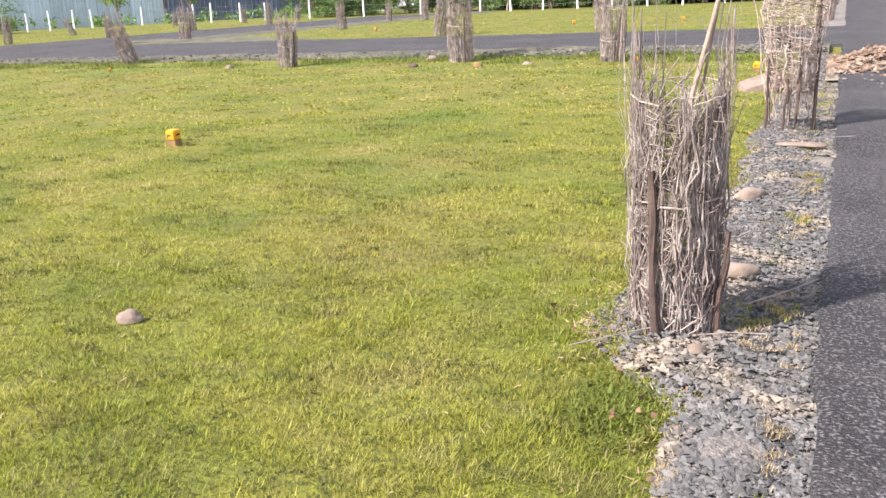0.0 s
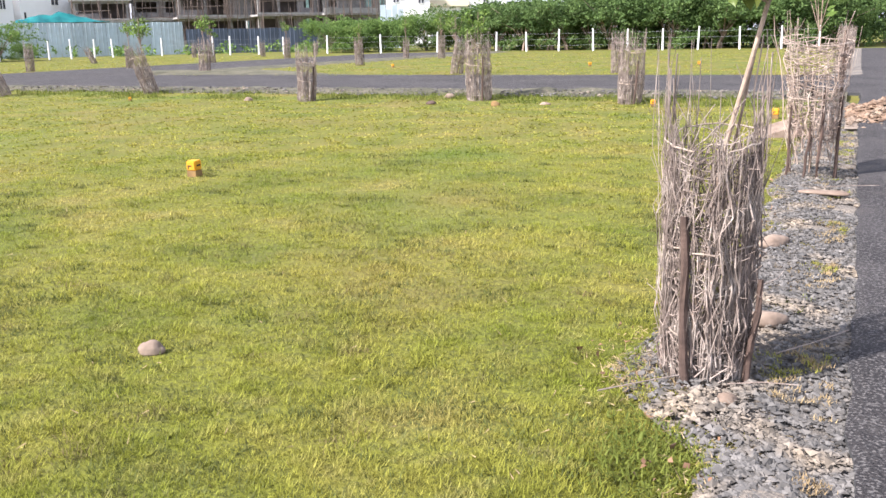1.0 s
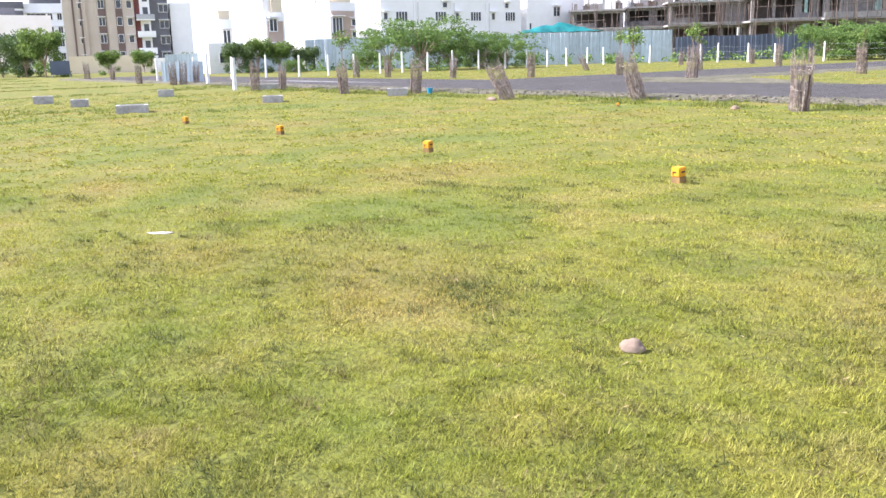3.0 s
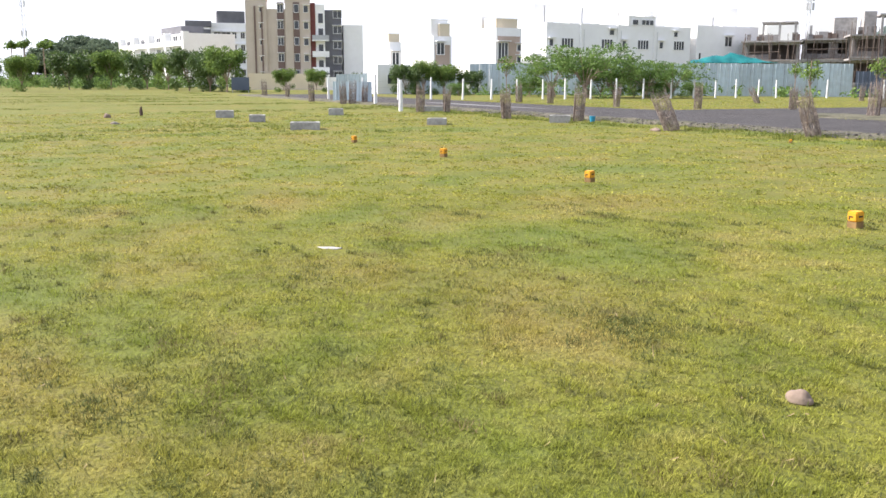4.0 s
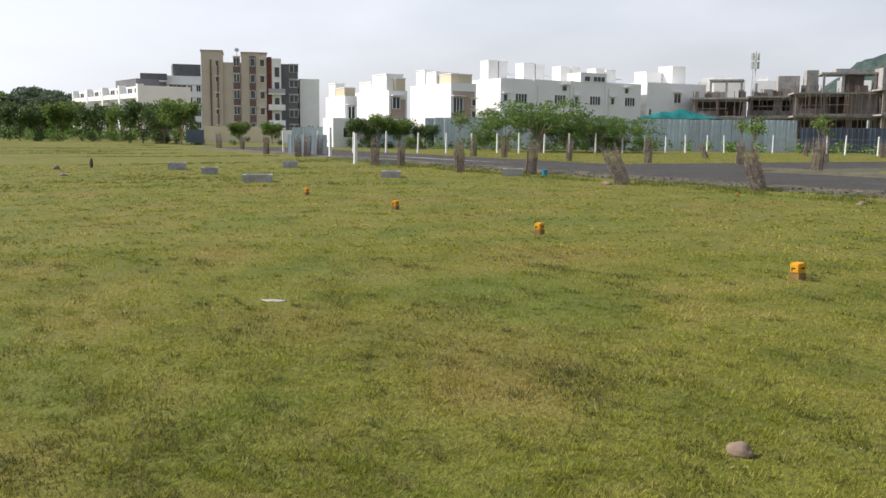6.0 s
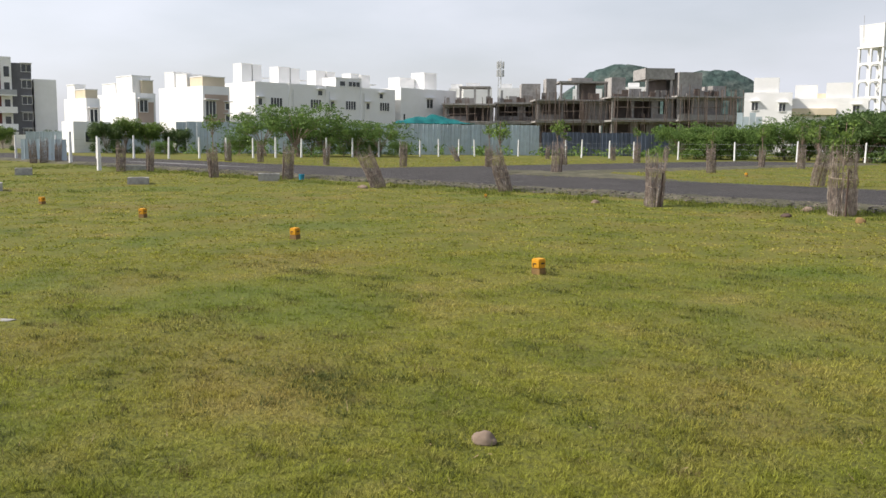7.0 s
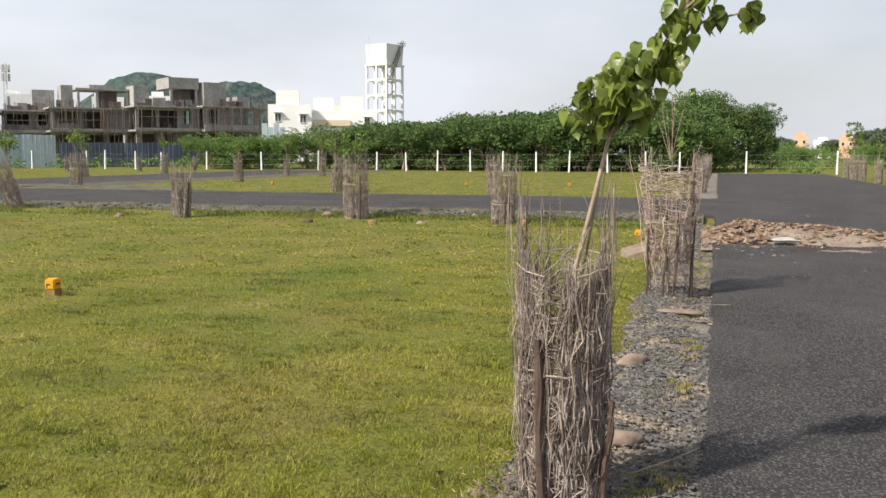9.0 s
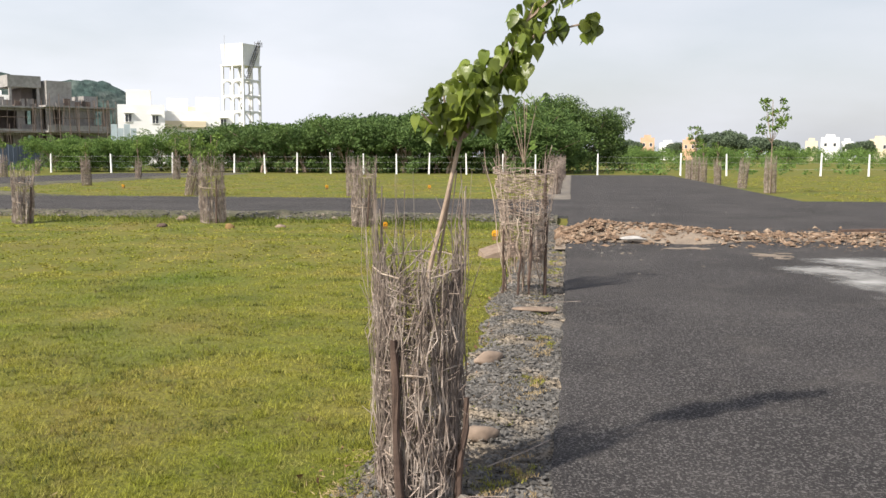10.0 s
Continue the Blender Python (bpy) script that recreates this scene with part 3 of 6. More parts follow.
# ---- tree guards of woven twigs ----
def twig_path(rng, p0, p1, wob, k=5):
    p0, p1 = np.array(p0), np.array(p1)
    pts = [p0 + (p1 - p0) * i / (k - 1) for i in range(k)]
    for i in range(1, k - 1):
        pts[i] = pts[i] + rng.normal(size=3) * wob
    return [tuple(p) for p in pts]


def hoop_mesh(rng, r, z, thick, tilt=0.035, arc=5.6):
    t = Tubes(5)
    a0 = rng.random() * 6.28
    pts = [((r + 0.008 * rng.normal()) * math.cos(a0 + arc * i / 22), (r + 0.008 * rng.normal()) * math.sin(a0 + arc * i / 22), z + tilt * math.sin(arc * i / 22 + a0) + 0.007 * rng.normal()) for i in range(23)]
    t.add([Vector(p) for p in pts], thick, thick * 0.8)
    return t.mesh("hoop", M_VINE)


def tree_guard(seed, height, r, body, uprights, tangle, hoops, stakes, flare=0.06, twist=0.05, thick=1.0, label="", tops=(), tz0=0.0, foot=-0.02, weave=0):
    """A cylinder of upright dry twigs with woven cross twigs, bound by hoops and held by stakes."""
    rng = np.random.default_rng(seed)
    e = thing("tree_guard", label, "tree guard", "tree guards on the verges")
    t = Tubes(4)
    for i in range(uprights):
        a = 2 * math.pi * (i + 0.7 * rng.random()) / uprights
        rr = r * (0.9 + 0.16 * rng.random())
        h = body * (0.75 + 0.3 * rng.random()) if rng.random() < 0.68 else body + (height - body) * (0.35 + 0.65 * rng.random())
        if tops:
            near_top = min(abs((a - radians(q) + math.pi) % (2 * math.pi) - math.pi) for q in tops) < 0.62
            h = body + (height - body) * (0.25 + 0.75 * rng.random()) if near_top and rng.random() < 0.55 else body * (0.90 + 0.17 * rng.random())
        a2 = a + twist * rng.normal()
        r2 = rr + flare * (h / height) ** 2 * (0.3 + rng.random())
        p0, p1 = (rr * math.cos(a), rr * math.sin(a), foot if foot < 0 else foot * (0.4 + rng.random())), (r2 * math.cos(a2), r2 * math.sin(a2), h)
        w = thick * (0.0028 + 0.0065 * rng.random() ** 2.5)
        t.add([Vector(p) for p in twig_path(rng, p0, p1, 0.018, 8)], w, w * 0.45)
        if h > body and rng.random() < 0.8:      # a forked tip
            q = Vector(p0).lerp(Vector(p1), 0.75)
            t.add([q, q + Vector((0.05 * rng.normal(), 0.05 * rng.normal(), 0.16 + 0.1 * rng.random()))], w * 0.5, w * 0.25)
    for i in range(tangle):
        a, da = rng.random() * 6.28, 0.5 + 0.9 * rng.random()
        z0 = tz0 + (body - tz0) * rng.random()
        dz = 0.12 * rng.normal()
        rr = r * (0.93 + 0.17 * rng.random())
        k = 5
        t.add([Vector((rr * math.cos(a + da * j / (k - 1)), rr * math.sin(a + da * j / (k - 1)), max(0.02, z0 + dz * j / (k - 1) + 0.012 * rng.normal()))) for j in range(k)], thick * 0.0035, thick * 0.002)
    for i in range(tangle // 2):                 # slanting twigs
        a, da = rng.random() * 6.28, 0.9 * rng.normal()
        z0, dz = body * 0.7 * rng.random(), 0.25 + 0.35 * rng.random()
        rr = r * (0.95 + 0.14 * rng.random())
        t.add([Vector((rr * math.cos(a + da * j / 4), rr * math.sin(a + da * j / 4), z0 + dz * j / 4)) + Vector(rng.normal(size=3)) * 0.009 for j in range(5)], thick * 0.0045, thick * 0.002)
    for i in range(weave):                       # weavers that go round, in and out of the uprights
        z0, a0, arc, k = tz0 + (body - tz0) * (i + 0.6 * rng.random()) / weave, rng.random() * 6.28, 2.6 + 2.8 * rng.random(), 20
        pts = []
        for j in range(k):
            z = z0 + 0.05 * math.sin(j * 0.31 + i) + 0.008 * rng.normal()
            rr = r * 0.98 + flare * 0.75 * (z / height) ** 2 + 0.012 * (-1) ** (i + j) + 0.004 * rng.normal()
            pts.append(Vector((rr * math.cos(a0 + arc * j / k), rr * math.sin(a0 + arc * j / k), z)))
        t.add(pts, thick * 0.0042, thick * 0.0026)
    for i in range(tangle // 3):                 # stray twig ends
        a, z0 = rng.random() * 6.28, body * (0.1 + 0.9 * rng.random())
        p = Vector((r * math.cos(a), r * math.sin(a), z0))
        t.add([p, p + Vector((math.cos(a), math.sin(a), 0.4 * rng.normal())) * (0.03 + 0.06 * rng.random()) + Vector((0, 0, 0.04 * rng.normal()))], thick * 0.003, thick * 0.0015)
    part_mesh("twig_wall", t.mesh("twig_wall", M_PALE_TWIG if weave else M_TWIG), e)
    for z in hoops:
        part_mesh("hoop", hoop_mesh(rng, r * 1.06 + flare * (z / height) ** 2 * 0.7, z, 0.005 * thick), e, "pale twisted binding")
    for ang, h, w, lean, *top in stakes:
        s = Tubes(6)
        a, b = radians(ang), radians(top[0] if top else ang)
        s.add([Vector(p) for p in twig_path(rng, (1.2 * r * math.cos(a), 1.2 * r * math.sin(a), -0.05), ((1.2 + lean) * r * math.cos(b) - 0.04 * math.sin(b), (1.2 + lean) * r * math.sin(b) + 0.04 * math.cos(b), h), 0.006, 5)], w, w * 0.8)
        part_mesh("stake", s.mesh("stake", M_STAKE), e, "dark rough wooden stake")
    return e


guard_near = tree_guard(1, 1.55, 0.180, 1.08, 220, 430, [0.28, 0.66, 1.10], [(-100, 0.78, 0.021, -0.05, -124), (-25, 0.5, 0.018, 0.10), (70, 0.7, 0.016, 0.0)],
                        twist=0.16, thick=0.82, tops=(178, 152, 10), label="tall round tree guard of dry twigs around a leaning sapling")
guard_near.matrix_basis = pose(-0.765, 4.95, 0.0)
guard_2 = tree_guard(2, 1.72, 0.215, 1.42, 54, 70, [0.85, 1.39], [(-150, 0.75, 0.014, 0), (-100, 0.55, 0.015, 0), (-70, 0.95, 0.02, -0.1), (-15, 0.85, 0.016, 0.1), (5, 1.5, 0.02, 0), (90, 1.0, 0.016, 0), (140, 0.9, 0.016, 0)], flare=0.24, thick=1.2, tz0=0.38, foot=0.34, weave=60,
                     label="round tree guard of woven dry twigs on dark stakes")
guard_2.matrix_basis = pose(-0.62, 11.15, 0.02)
LG = "tree guard of weathered dry twigs standing on the verge"
KINDS = [tree_guard(10 + i, h, r, b, 80, 55, hp, st, flare=fl, thick=2.1, label=LG) for i, (h, r, b, hp, st, fl) in enumerate([
    (1.72, 0.30, 1.4, [0.5, 1.2], [(-60, 1.0, 0.03, 0)], 0.06),
    (1.55, 0.24, 1.2, [0.5, 1.0], [(-150, 0.9, 0.03, 0)], 0.10),
    (1.80, 0.34, 1.5, [0.9], [(-120, 1.1, 0.03, 0)], 0.02),
    (1.65, 0.28, 1.3, [0.45, 1.15], [(-100, 0.8, 0.03, 0)], 0.07)])]


def guard_at(kind, x, y, lean_x=0.0, lean_y=0.0, turn=0.0, first=[0, 0, 0, 0]):
    m = pose(x, y, base_z(x, y) - 0.01, lean_y, lean_x, 0) @ pose(0, 0, 0, 0, 0, turn) @ Matrix.Diagonal((0.82, 0.82, 0.95, 1))
    if not first[kind]:
        first[kind] = 1
        KINDS[kind].matrix_basis = m
        return KINDS[kind]
    return copy_thing(KINDS[kind], m)


GUARDS = [  # kind, x, y, lean to the east in degrees
    (0, -4.75, 20.9, 2), (2, -8.5, 21.3, 0), (1, -12.85, 20.5, 0), (0, -19.0, 21.8, -13), (3, -23.8, 20.7, -22), (0, -30.4, 21.5, 1), (3, -34.0, 20.3, -4),
    (1, -41.0, 20.9, 1), (0, -42.6, 20.2, 0), (0, -57.6, 21.5, 2), (2, -57.5, 22.1, 0), (1, -57.3, 22.9, 3), (0, -64.6, 21.6, 0), (1, -75.2, 22.9, -2), (2, -83.5, 23.2, 0), (2, -44.9, -1.9, 0),
    (0, -8.2, 33.9, 0), (2, -14.3, 33.3, 12), (2, -26.2, 33.2, 0), (0, -39.6, 35.8, 0), (3, -36.1, 39.3, 3), (1, -44.2, 33.7, 0), (0, -52.6, 34.5, 1), (0, -55.4, 33.7, 0),
    (1, -48.4, 49.1, -24), (0, -37.4, 47.9, 0), (2, -38.0, 57.2, 0), (1, -42.4, 68.0, 4), (0, -24.0, 43.0, 0), (1, -27.3, 55.0, 2), (2, -25.0, 55.6, 0), (3, -46.2, 65.8, 0), (1, -52.0, 64.0, 0),
    (2, -0.75, 37.0, 0), (0, -0.75, 43.5, 2), (1, -0.75, 50.0, 0), (0, -0.75, 57.5, 0), (2, -0.75, 65.0, 0),
    (2, 8.2, 40.6, 0), (0, 8.05, 46.1, 4), (1, 7.85, 52.3, 0), (0, 7.7, 56.8, 0), (2, 7.6, 59.5, 0), (0, 7.6, 62.5, 0)]
for i, (k, x, y, ln) in enumerate(GUARDS):
    guard_at(k, x, y, ln, 11 if ln < -10 else 3 * math.sin(i * 2.3), (i * 67) % 360)

# ---- trees ----
def limb_paths(rng, height, spread, trunk, nl):
    out = []
    for i in range(nl):
        a = 2 * math.pi * (i + rng.random() * 0.6) / nl
        z = trunk * (0.7 + 0.35 * rng.random())
        r = spread * (0.55 + 0.4 * rng.random())
        top = height * (0.62 + 0.3 * rng.random())
        out.append([(0, 0, z), (r * 0.4 * math.cos(a), r * 0.4 * math.sin(a), z + (top - z) * 0.6), (r * math.cos(a), r * math.sin(a), top)])
    return out


def tree(seed, name, label, height, spread, trunk, thick, nl, clump_r, per, leaf, material, category="tree", flat=0.65, stems=1, low=0.25, skirt=0, sprays=0):
    """A tapered trunk with limbs, and an uneven crown of many small leaves in clumps."""
    rng = np.random.default_rng(seed)
    e = thing(name, label, category)
    t = Tubes(7)
    limbs = limb_paths(rng, height, spread, trunk, nl)
    for s in range(stems):
        dx, dy = (0, 0) if stems == 1 else (0.25 * rng.normal(), 0.25 * rng.normal())
        t.add([Vector((dx, dy, -0.05)), Vector((dx * 0.6 + 0.04, dy * 0.6, trunk * 0.5)), Vector((0, 0, trunk))], thick, thick * 0.7)
    part_mesh("trunk", t.mesh("trunk", M_BARK), e)
    for l in limbs:
        t = Tubes(5)
        t.add([Vector(p) for p in l], thick * 0.5, thick * 0.15)
        part_mesh("limb", t.mesh("limb", M_BARK), e)
    clumps = []
    for l in limbs:
        for f in (0.55, 0.8, 1.0):
            p = np.array(l[1]) * (1 - f) + np.array(l[2]) * f if f < 1 else np.array(l[2])
            p = p + rng.normal(size=3) * np.array([0.12, 0.12, 0.06]) * spread
            clumps.append((p[0], p[1], max(height * low, p[2]), clump_r * (0.6 + 0.7 * rng.random())))
    clumps.append((0, 0, height - clump_r * 0.7, clump_r))
    for i in range(skirt):                       # foliage that hangs down to the ground
        a, q = rng.random() * 6.28, rng.random()
        r = spread * (0.75 + 0.4 * rng.random()) * (1.0 - 0.35 * q)
        clumps.append((r * math.cos(a), r * math.sin(a), clump_r * 0.3 + q * (height * 0.7 - clump_r * 0.3), clump_r * (0.55 + 0.5 * rng.random())))
    for i in range(sprays):                      # arching sprays that break the outline
        a = rng.random() * 6.28
        r, top = spread * (0.8 + 0.5 * rng.random()), height * (0.55 + 0.5 * rng.random())
        for j in range(5):
            f = 0.45 + 0.14 * j
            clumps.append((r * f * math.cos(a), r * f * math.sin(a), top * (1 - 1.3 * (f - 0.62) ** 2) + 0.05 * rng.normal(), clump_r * 0.26))
    part_mesh("crown", leaf_cloud("crown", rng, clumps, per, leaf, material, flat), e)
    return e


def place_copies(ob, spots):
    """spots: x, y, scale, turn. The first one takes the original."""
    for i, (x, y, s, a) in enumerate(spots):
        m = pose(x, y, base_z(x, y) - 0.02, 0, 0, a)
        o = copy_thing(ob, m) if i else ob
        if not i:
            o.matrix_basis = m
        o.scale = (s, s, s)


def polar(az, d):
    return -0.2 + d * math.sin(radians(az)), 0.9 + d * math.cos(radians(az))


LS = "wide green thorn scrub tree behind the white fence posts"
scrub_a = tree(31, "thorn_bush", LS, 5.0, 3.6, 0.8, 0.12, 9, 1.15, 150, 0.12, M_SCRUB, "bush", 0.55, 3, 0.16, 24, 46)
scrub_b = tree(32, "thorn_bush", LS, 4.2, 3.2, 0.6, 0.10, 8, 1.2, 150, 0.12, M_SCRUB, "bush", 0.6, 3, 0.14, 24, 46)
scrub_c = tree(33, "thorn_bush", LS, 5.4, 4.2, 1.0, 0.13, 10, 1.2, 141, 0.12, M_SCRUB, "bush", 0.5, 2, 0.2, 24, 46)
rb = random.Random(5)
sa, sb, sc = [], [], []
LT = "dense dark green thorn thicket behind the white fence posts"
thick_a = tree(35, "thorn_bush", LT, 4.7, 3.6, 1.1, 0.12, 10, 1.0, 150, 0.12, M_THICKET, "bush", 0.5, 3, 0.2, 16, 40)
thick_b = tree(36, "thorn_bush", LT, 4.3, 3.3, 0.9, 0.10, 9, 1.0, 150, 0.12, M_THICKET, "bush", 0.55, 3, 0.2, 16, 40)
ta, tb = [], []
for i in range(19):                                # the dense thicket behind the northern fence
    x = -34 + 31 * i / 18 + rb.uniform(-0.8, 0.8)
    (ta, tb)[i % 2].append((x, 78.6 + rb.uniform(0, 3), rb.uniform(0.82, 1.0) * (0.88 if x < -25 else 1.0), rb.uniform(0, 360)))
    (tb, ta)[i % 2].append((x + 0.8, 83.5 + rb.uniform(0, 4), rb.uniform(1.02, 1.22) * (0.84 if x < -24.5 else 1.0), rb.uniform(0, 360)))
place_copies(thick_a, ta)
place_copies(thick_b, tb)
airy = tree(37, "thorn_bush", "airy feathery thorn tree before the sheet fence", 4.4, 3.9, 1.0, 0.10, 12, 0.80, 150, 0.11, M_SCRUB, "bush", 0.42, 3, 0.28, 18, 70)
airs = [(*polar(az, d), s, az * 31) for az, d, s in [(-57.2, 86, 0.92), (-55.2, 84, 1.08), (-53.5, 86, 0.82), (-51.4, 85, 0.76), (-49.9, 85, 0.74)]]
place_copies(airy, airs)
for az, d, s in [(-58.6, 88, 0.4), (-54.2, 88, 0.5), (-52.2, 88, 0.42), (-50.6, 88, 0.4), (-48.7, 88, 0.34), (-31.2, 90, 0.62), (-29.6, 88, 0.70), (-30.4, 94, 0.66), (-28.2, 90, 0.6), (-26.8, 89, 0.66), (-25.4, 90, 0.7), (-24.0, 91, 0.72), (-27.6, 96, 0.6), (-63.0, 92, 0.3)]:
    (sa, sb, sc)[rb.randrange(3)].append((*polar(az, d), s, rb.uniform(0, 360)))
for i in range(26):                                # scrub on the open land beyond the road's end
    x = -6 + 4.6 * i + rb.uniform(-2, 2)
    (sa, sb, sc)[i % 3].append((x, 118 + rb.uniform(-14, 40), rb.uniform(0.28, 0.5), rb.uniform(0, 360)))
place_copies(scrub_a, sa)
place_copies(scrub_b, sb)
place_copies(scrub_c, sc)
big = tree(41, "broad_tree", "broad dark green tree beyond the fence", 7.4, 3.9, 1.6, 0.22, 11, 1.5, 330, 0.125, M_BROAD, flat=0.85, low=0.22, skirt=30, sprays=5)
place_copies(big, [(*polar(-1.6, 92), 0.98, 0), (*polar(1.2, 96), 0.85, 90)])
LF = "round green tree at the edge of the lawn"
tree_a = tree(42, "roadside_tree", LF, 5.6, 2.3, 1.5, 0.12, 9, 0.95, 240, 0.15, M_CROWN, low=0.30, skirt=10, sprays=6, flat=0.95)
tree_b = tree(43, "roadside_tree", LF, 5.0, 2.5, 0.9, 0.12, 8, 1.0, 240, 0.15, M_BROAD, low=0.2, skirt=14, sprays=6, flat=0.95)
place_copies(tree_a, [(*polar(az, d), h / 5.6, az * 70) for az, d, h in [(-88.6, 125, 4.4), (-83.8, 155, 6.0), (-80.6, 140, 4.9), (-77.2, 112, 5.2), (-92.0, 138, 7.2), (-94.6, 150, 6.4), (-97, 160, 7), (-65.2, 98, 3.5), (-63.9, 99, 3.1), (-71.8, 118, 2.8), (-73.8, 116, 2.8), (-82.6, 190, 5.6), (-101, 170, 7)]])
place_copies(tree_b, [(*polar(az, d), h / 5.0, az * 55) for az, d, h in [(-86.1, 150, 5.4), (-81.8, 150, 5.4), (-79.4, 124, 5.2), (-78.2, 118, 4.2), (-66.3, 97, 3.0), (-68.9, 120, 2.3), (-62.3, 100, 2.5), (-85.0, 185, 5.6), (-90.2, 185, 5.0), (-104, 180, 7)]])
woods = tree(44, "distant_tree", "dark trees on the horizon, greyed by a haze tint", 11, 7, 2.5, 0.3, 9, 2.6, 45, 0.46, M_HAZELEAF, low=0.2, skirt=14, sprays=14)
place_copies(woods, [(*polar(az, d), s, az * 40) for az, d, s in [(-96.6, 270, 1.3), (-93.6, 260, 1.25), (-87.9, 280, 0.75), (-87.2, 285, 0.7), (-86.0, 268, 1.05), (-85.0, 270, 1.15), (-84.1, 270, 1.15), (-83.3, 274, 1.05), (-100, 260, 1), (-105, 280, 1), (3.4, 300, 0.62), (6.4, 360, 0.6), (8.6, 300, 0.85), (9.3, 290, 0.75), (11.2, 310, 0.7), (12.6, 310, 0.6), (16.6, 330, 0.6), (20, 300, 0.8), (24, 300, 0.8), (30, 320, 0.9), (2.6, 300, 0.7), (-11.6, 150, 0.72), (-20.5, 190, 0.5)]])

# low scrub on the open land, and the hedge at the far side of the lawn
rng = np.random.default_rng(61)
cl = []
for i in range(900):
    x, y = -30 + 190 * rng.random(), 79 + 190 * rng.random() ** 1.3
    r = 0.35 + 0.75 * rng.random()
    cl.append((x, y, r * 0.45, r))
tagged(new("scrub", leaf_cloud("scrub", rng, cl, 95, 0.16, M_SCRUB, 0.75)), "low green scrub over the open land", "scrub", kind="stuff")
cl = []
for i in range(420):
    x, y = polar(-101 + 24 * rng.random(), 165 + 60 * rng.random())
    r = 0.6 + 0.9 * rng.random()
    cl.append((x, y, 0.3 + 1.5 * rng.random() ** 2, r))
for i in range(260):
    x, y = polar(1.5 + 24 * rng.random(), 215 + 60 * rng.random())
    r = 0.9 + 1.2 * rng.random()
    cl.append((x, y, 0.4 + 2.6 * rng.random(), r))
for i in range(90):
    x, y = polar(-66.5 + 35 * rng.random(), 96 + 4 * rng.random())
    r = 0.4 + 0.5 * rng.random()
    cl.append((x, y, 0.2 + 0.7 * rng.random(), r))
tagged(new("hedge", leaf_cloud("hedge", rng, cl, 60, 0.22, M_SCRUB, 0.9)), "uneven green hedge beyond the lawn", "hedge", kind="stuff")

# a green weed and trampled straw beside the nearest guard
rng = np.random.default_rng(91)
gv2, sv2 = [], []
for i in range(1500):
    x, y = -0.80 + 0.13 * rng.normal(), 4.05 + 0.17 * rng.normal()
    w, L, ln = rng.random() * 6.28, 0.02 + 0.03 * rng.random(), 0.5 + 1.0 * rng.random()
    fx, fy, s, z = math.cos(w), math.sin(w), 0.004, 0.02
    gv2.append(((x - fy * s, y + fx * s, z), (x + fy * s, y - fx * s, z), (x + fx * L * math.sin(ln), y + fy * L * math.sin(ln), z + L * math.cos(ln))))
for i in range(1500):
    y = 3.2 + 2.4 * rng.random()
    x = verge_edge(y) + 0.10 + 0.13 * rng.normal() if i % 2 else -0.95 + 0.12 * rng.normal()
    y = y if i % 2 else 4.85 + 0.16 * rng.normal()
    w, L = rng.random() * 6.28, 0.015 + 0.04 * rng.random()
    fx, fy, s, z = math.cos(w), math.sin(w), 0.0018, 0.02 + 0.02 * rng.random()
    sv2.append(((x - fy * s, y + fx * s, z), (x + fy * s, y - fx * s, z + 0.003), (x + fx * L, y + fy * L, z + 0.02 * rng.normal())))
tagged(new("weed_clump", tris("weed_clump", np.array(gv2), M_TUFT)), "green clump of weeds at the edge of the verge", "weeds", kind="stuff")
tagged(new("trampled_straw", tris("trampled_straw", np.array(sv2), M_STRAW)), "trampled dry straw at the foot of the guard", "straw", kind="stuff")

# darker weed tufts and dead straw in the lawn
rng = np.random.default_rng(71)
tv, sv = [], []
for i in range(760):
    d = 2.6 * (12 / 2.6) ** rng.random()
    a = radians(-100 + 105 * rng.random())
    x, y = -0.2 + d * math.sin(a), 0.9 + d * math.cos(a)
    if x > verge_edge(y) - 0.1 or y > 21:
        continue
    rad = 0.03 + 0.15 * rng.random() ** 2.2
    k = int(40 + 900 * rad * rad * 8)
    q = rng.normal(size=(k, 2)) * rad * np.array([1.5, 0.8])
    for u, v in q:
        px, py = x + u, y + v
        w, L, ln = rng.random() * 6.28, 0.02 + 0.03 * rng.random(), 0.4 + 1.1 * rng.random()
        z = ground_z(px, py)
        s = 0.0028 * (0.6 + d / 8)
        fx, fy = math.cos(w), math.sin(w)
        tv.append(((px - fy * s, py + fx * s, z), (px + fy * s, py - fx * s, z), (px + fx * L * math.sin(ln), py + fy * L * math.sin(ln), z + L * math.cos(ln))))
for i in range(900):
    d = 2.4 * (13 / 2.4) ** rng.random()
    a = radians(-100 + 105 * rng.random())
    x, y = -0.2 + d * math.sin(a), 0.9 + d * math.cos(a)
    if x > verge_edge(y) + 0.35 or (x < -1.5 and rng.random() < 0.5):
        continue
    w, L = rng.random() * 6.28, 0.015 + 0.035 * rng.random()
    z = ground_z(x, y) + 0.02 + 0.015 * rng.random()
    fx, fy = math.cos(w), math.sin(w)
    s = 0.0018 * (0.7 + d / 9)
    sv.append(((x - fy * s, y + fx * s, z), (x + fy * s, y - fx * s, z + 0.004), (x + fx * L, y + fy * L, z + 0.03 * rng.normal())))
tagged(new("weed_tufts", tris("weed_tufts", np.array(tv), M_WEED)), "darker green weed tufts in the lawn", "weeds", kind="stuff")
tagged(new("dead_straw", tris("dead_straw", np.array(sv), M_STRAW)), "pale dead straw lying in the grass", "straw", kind="stuff")

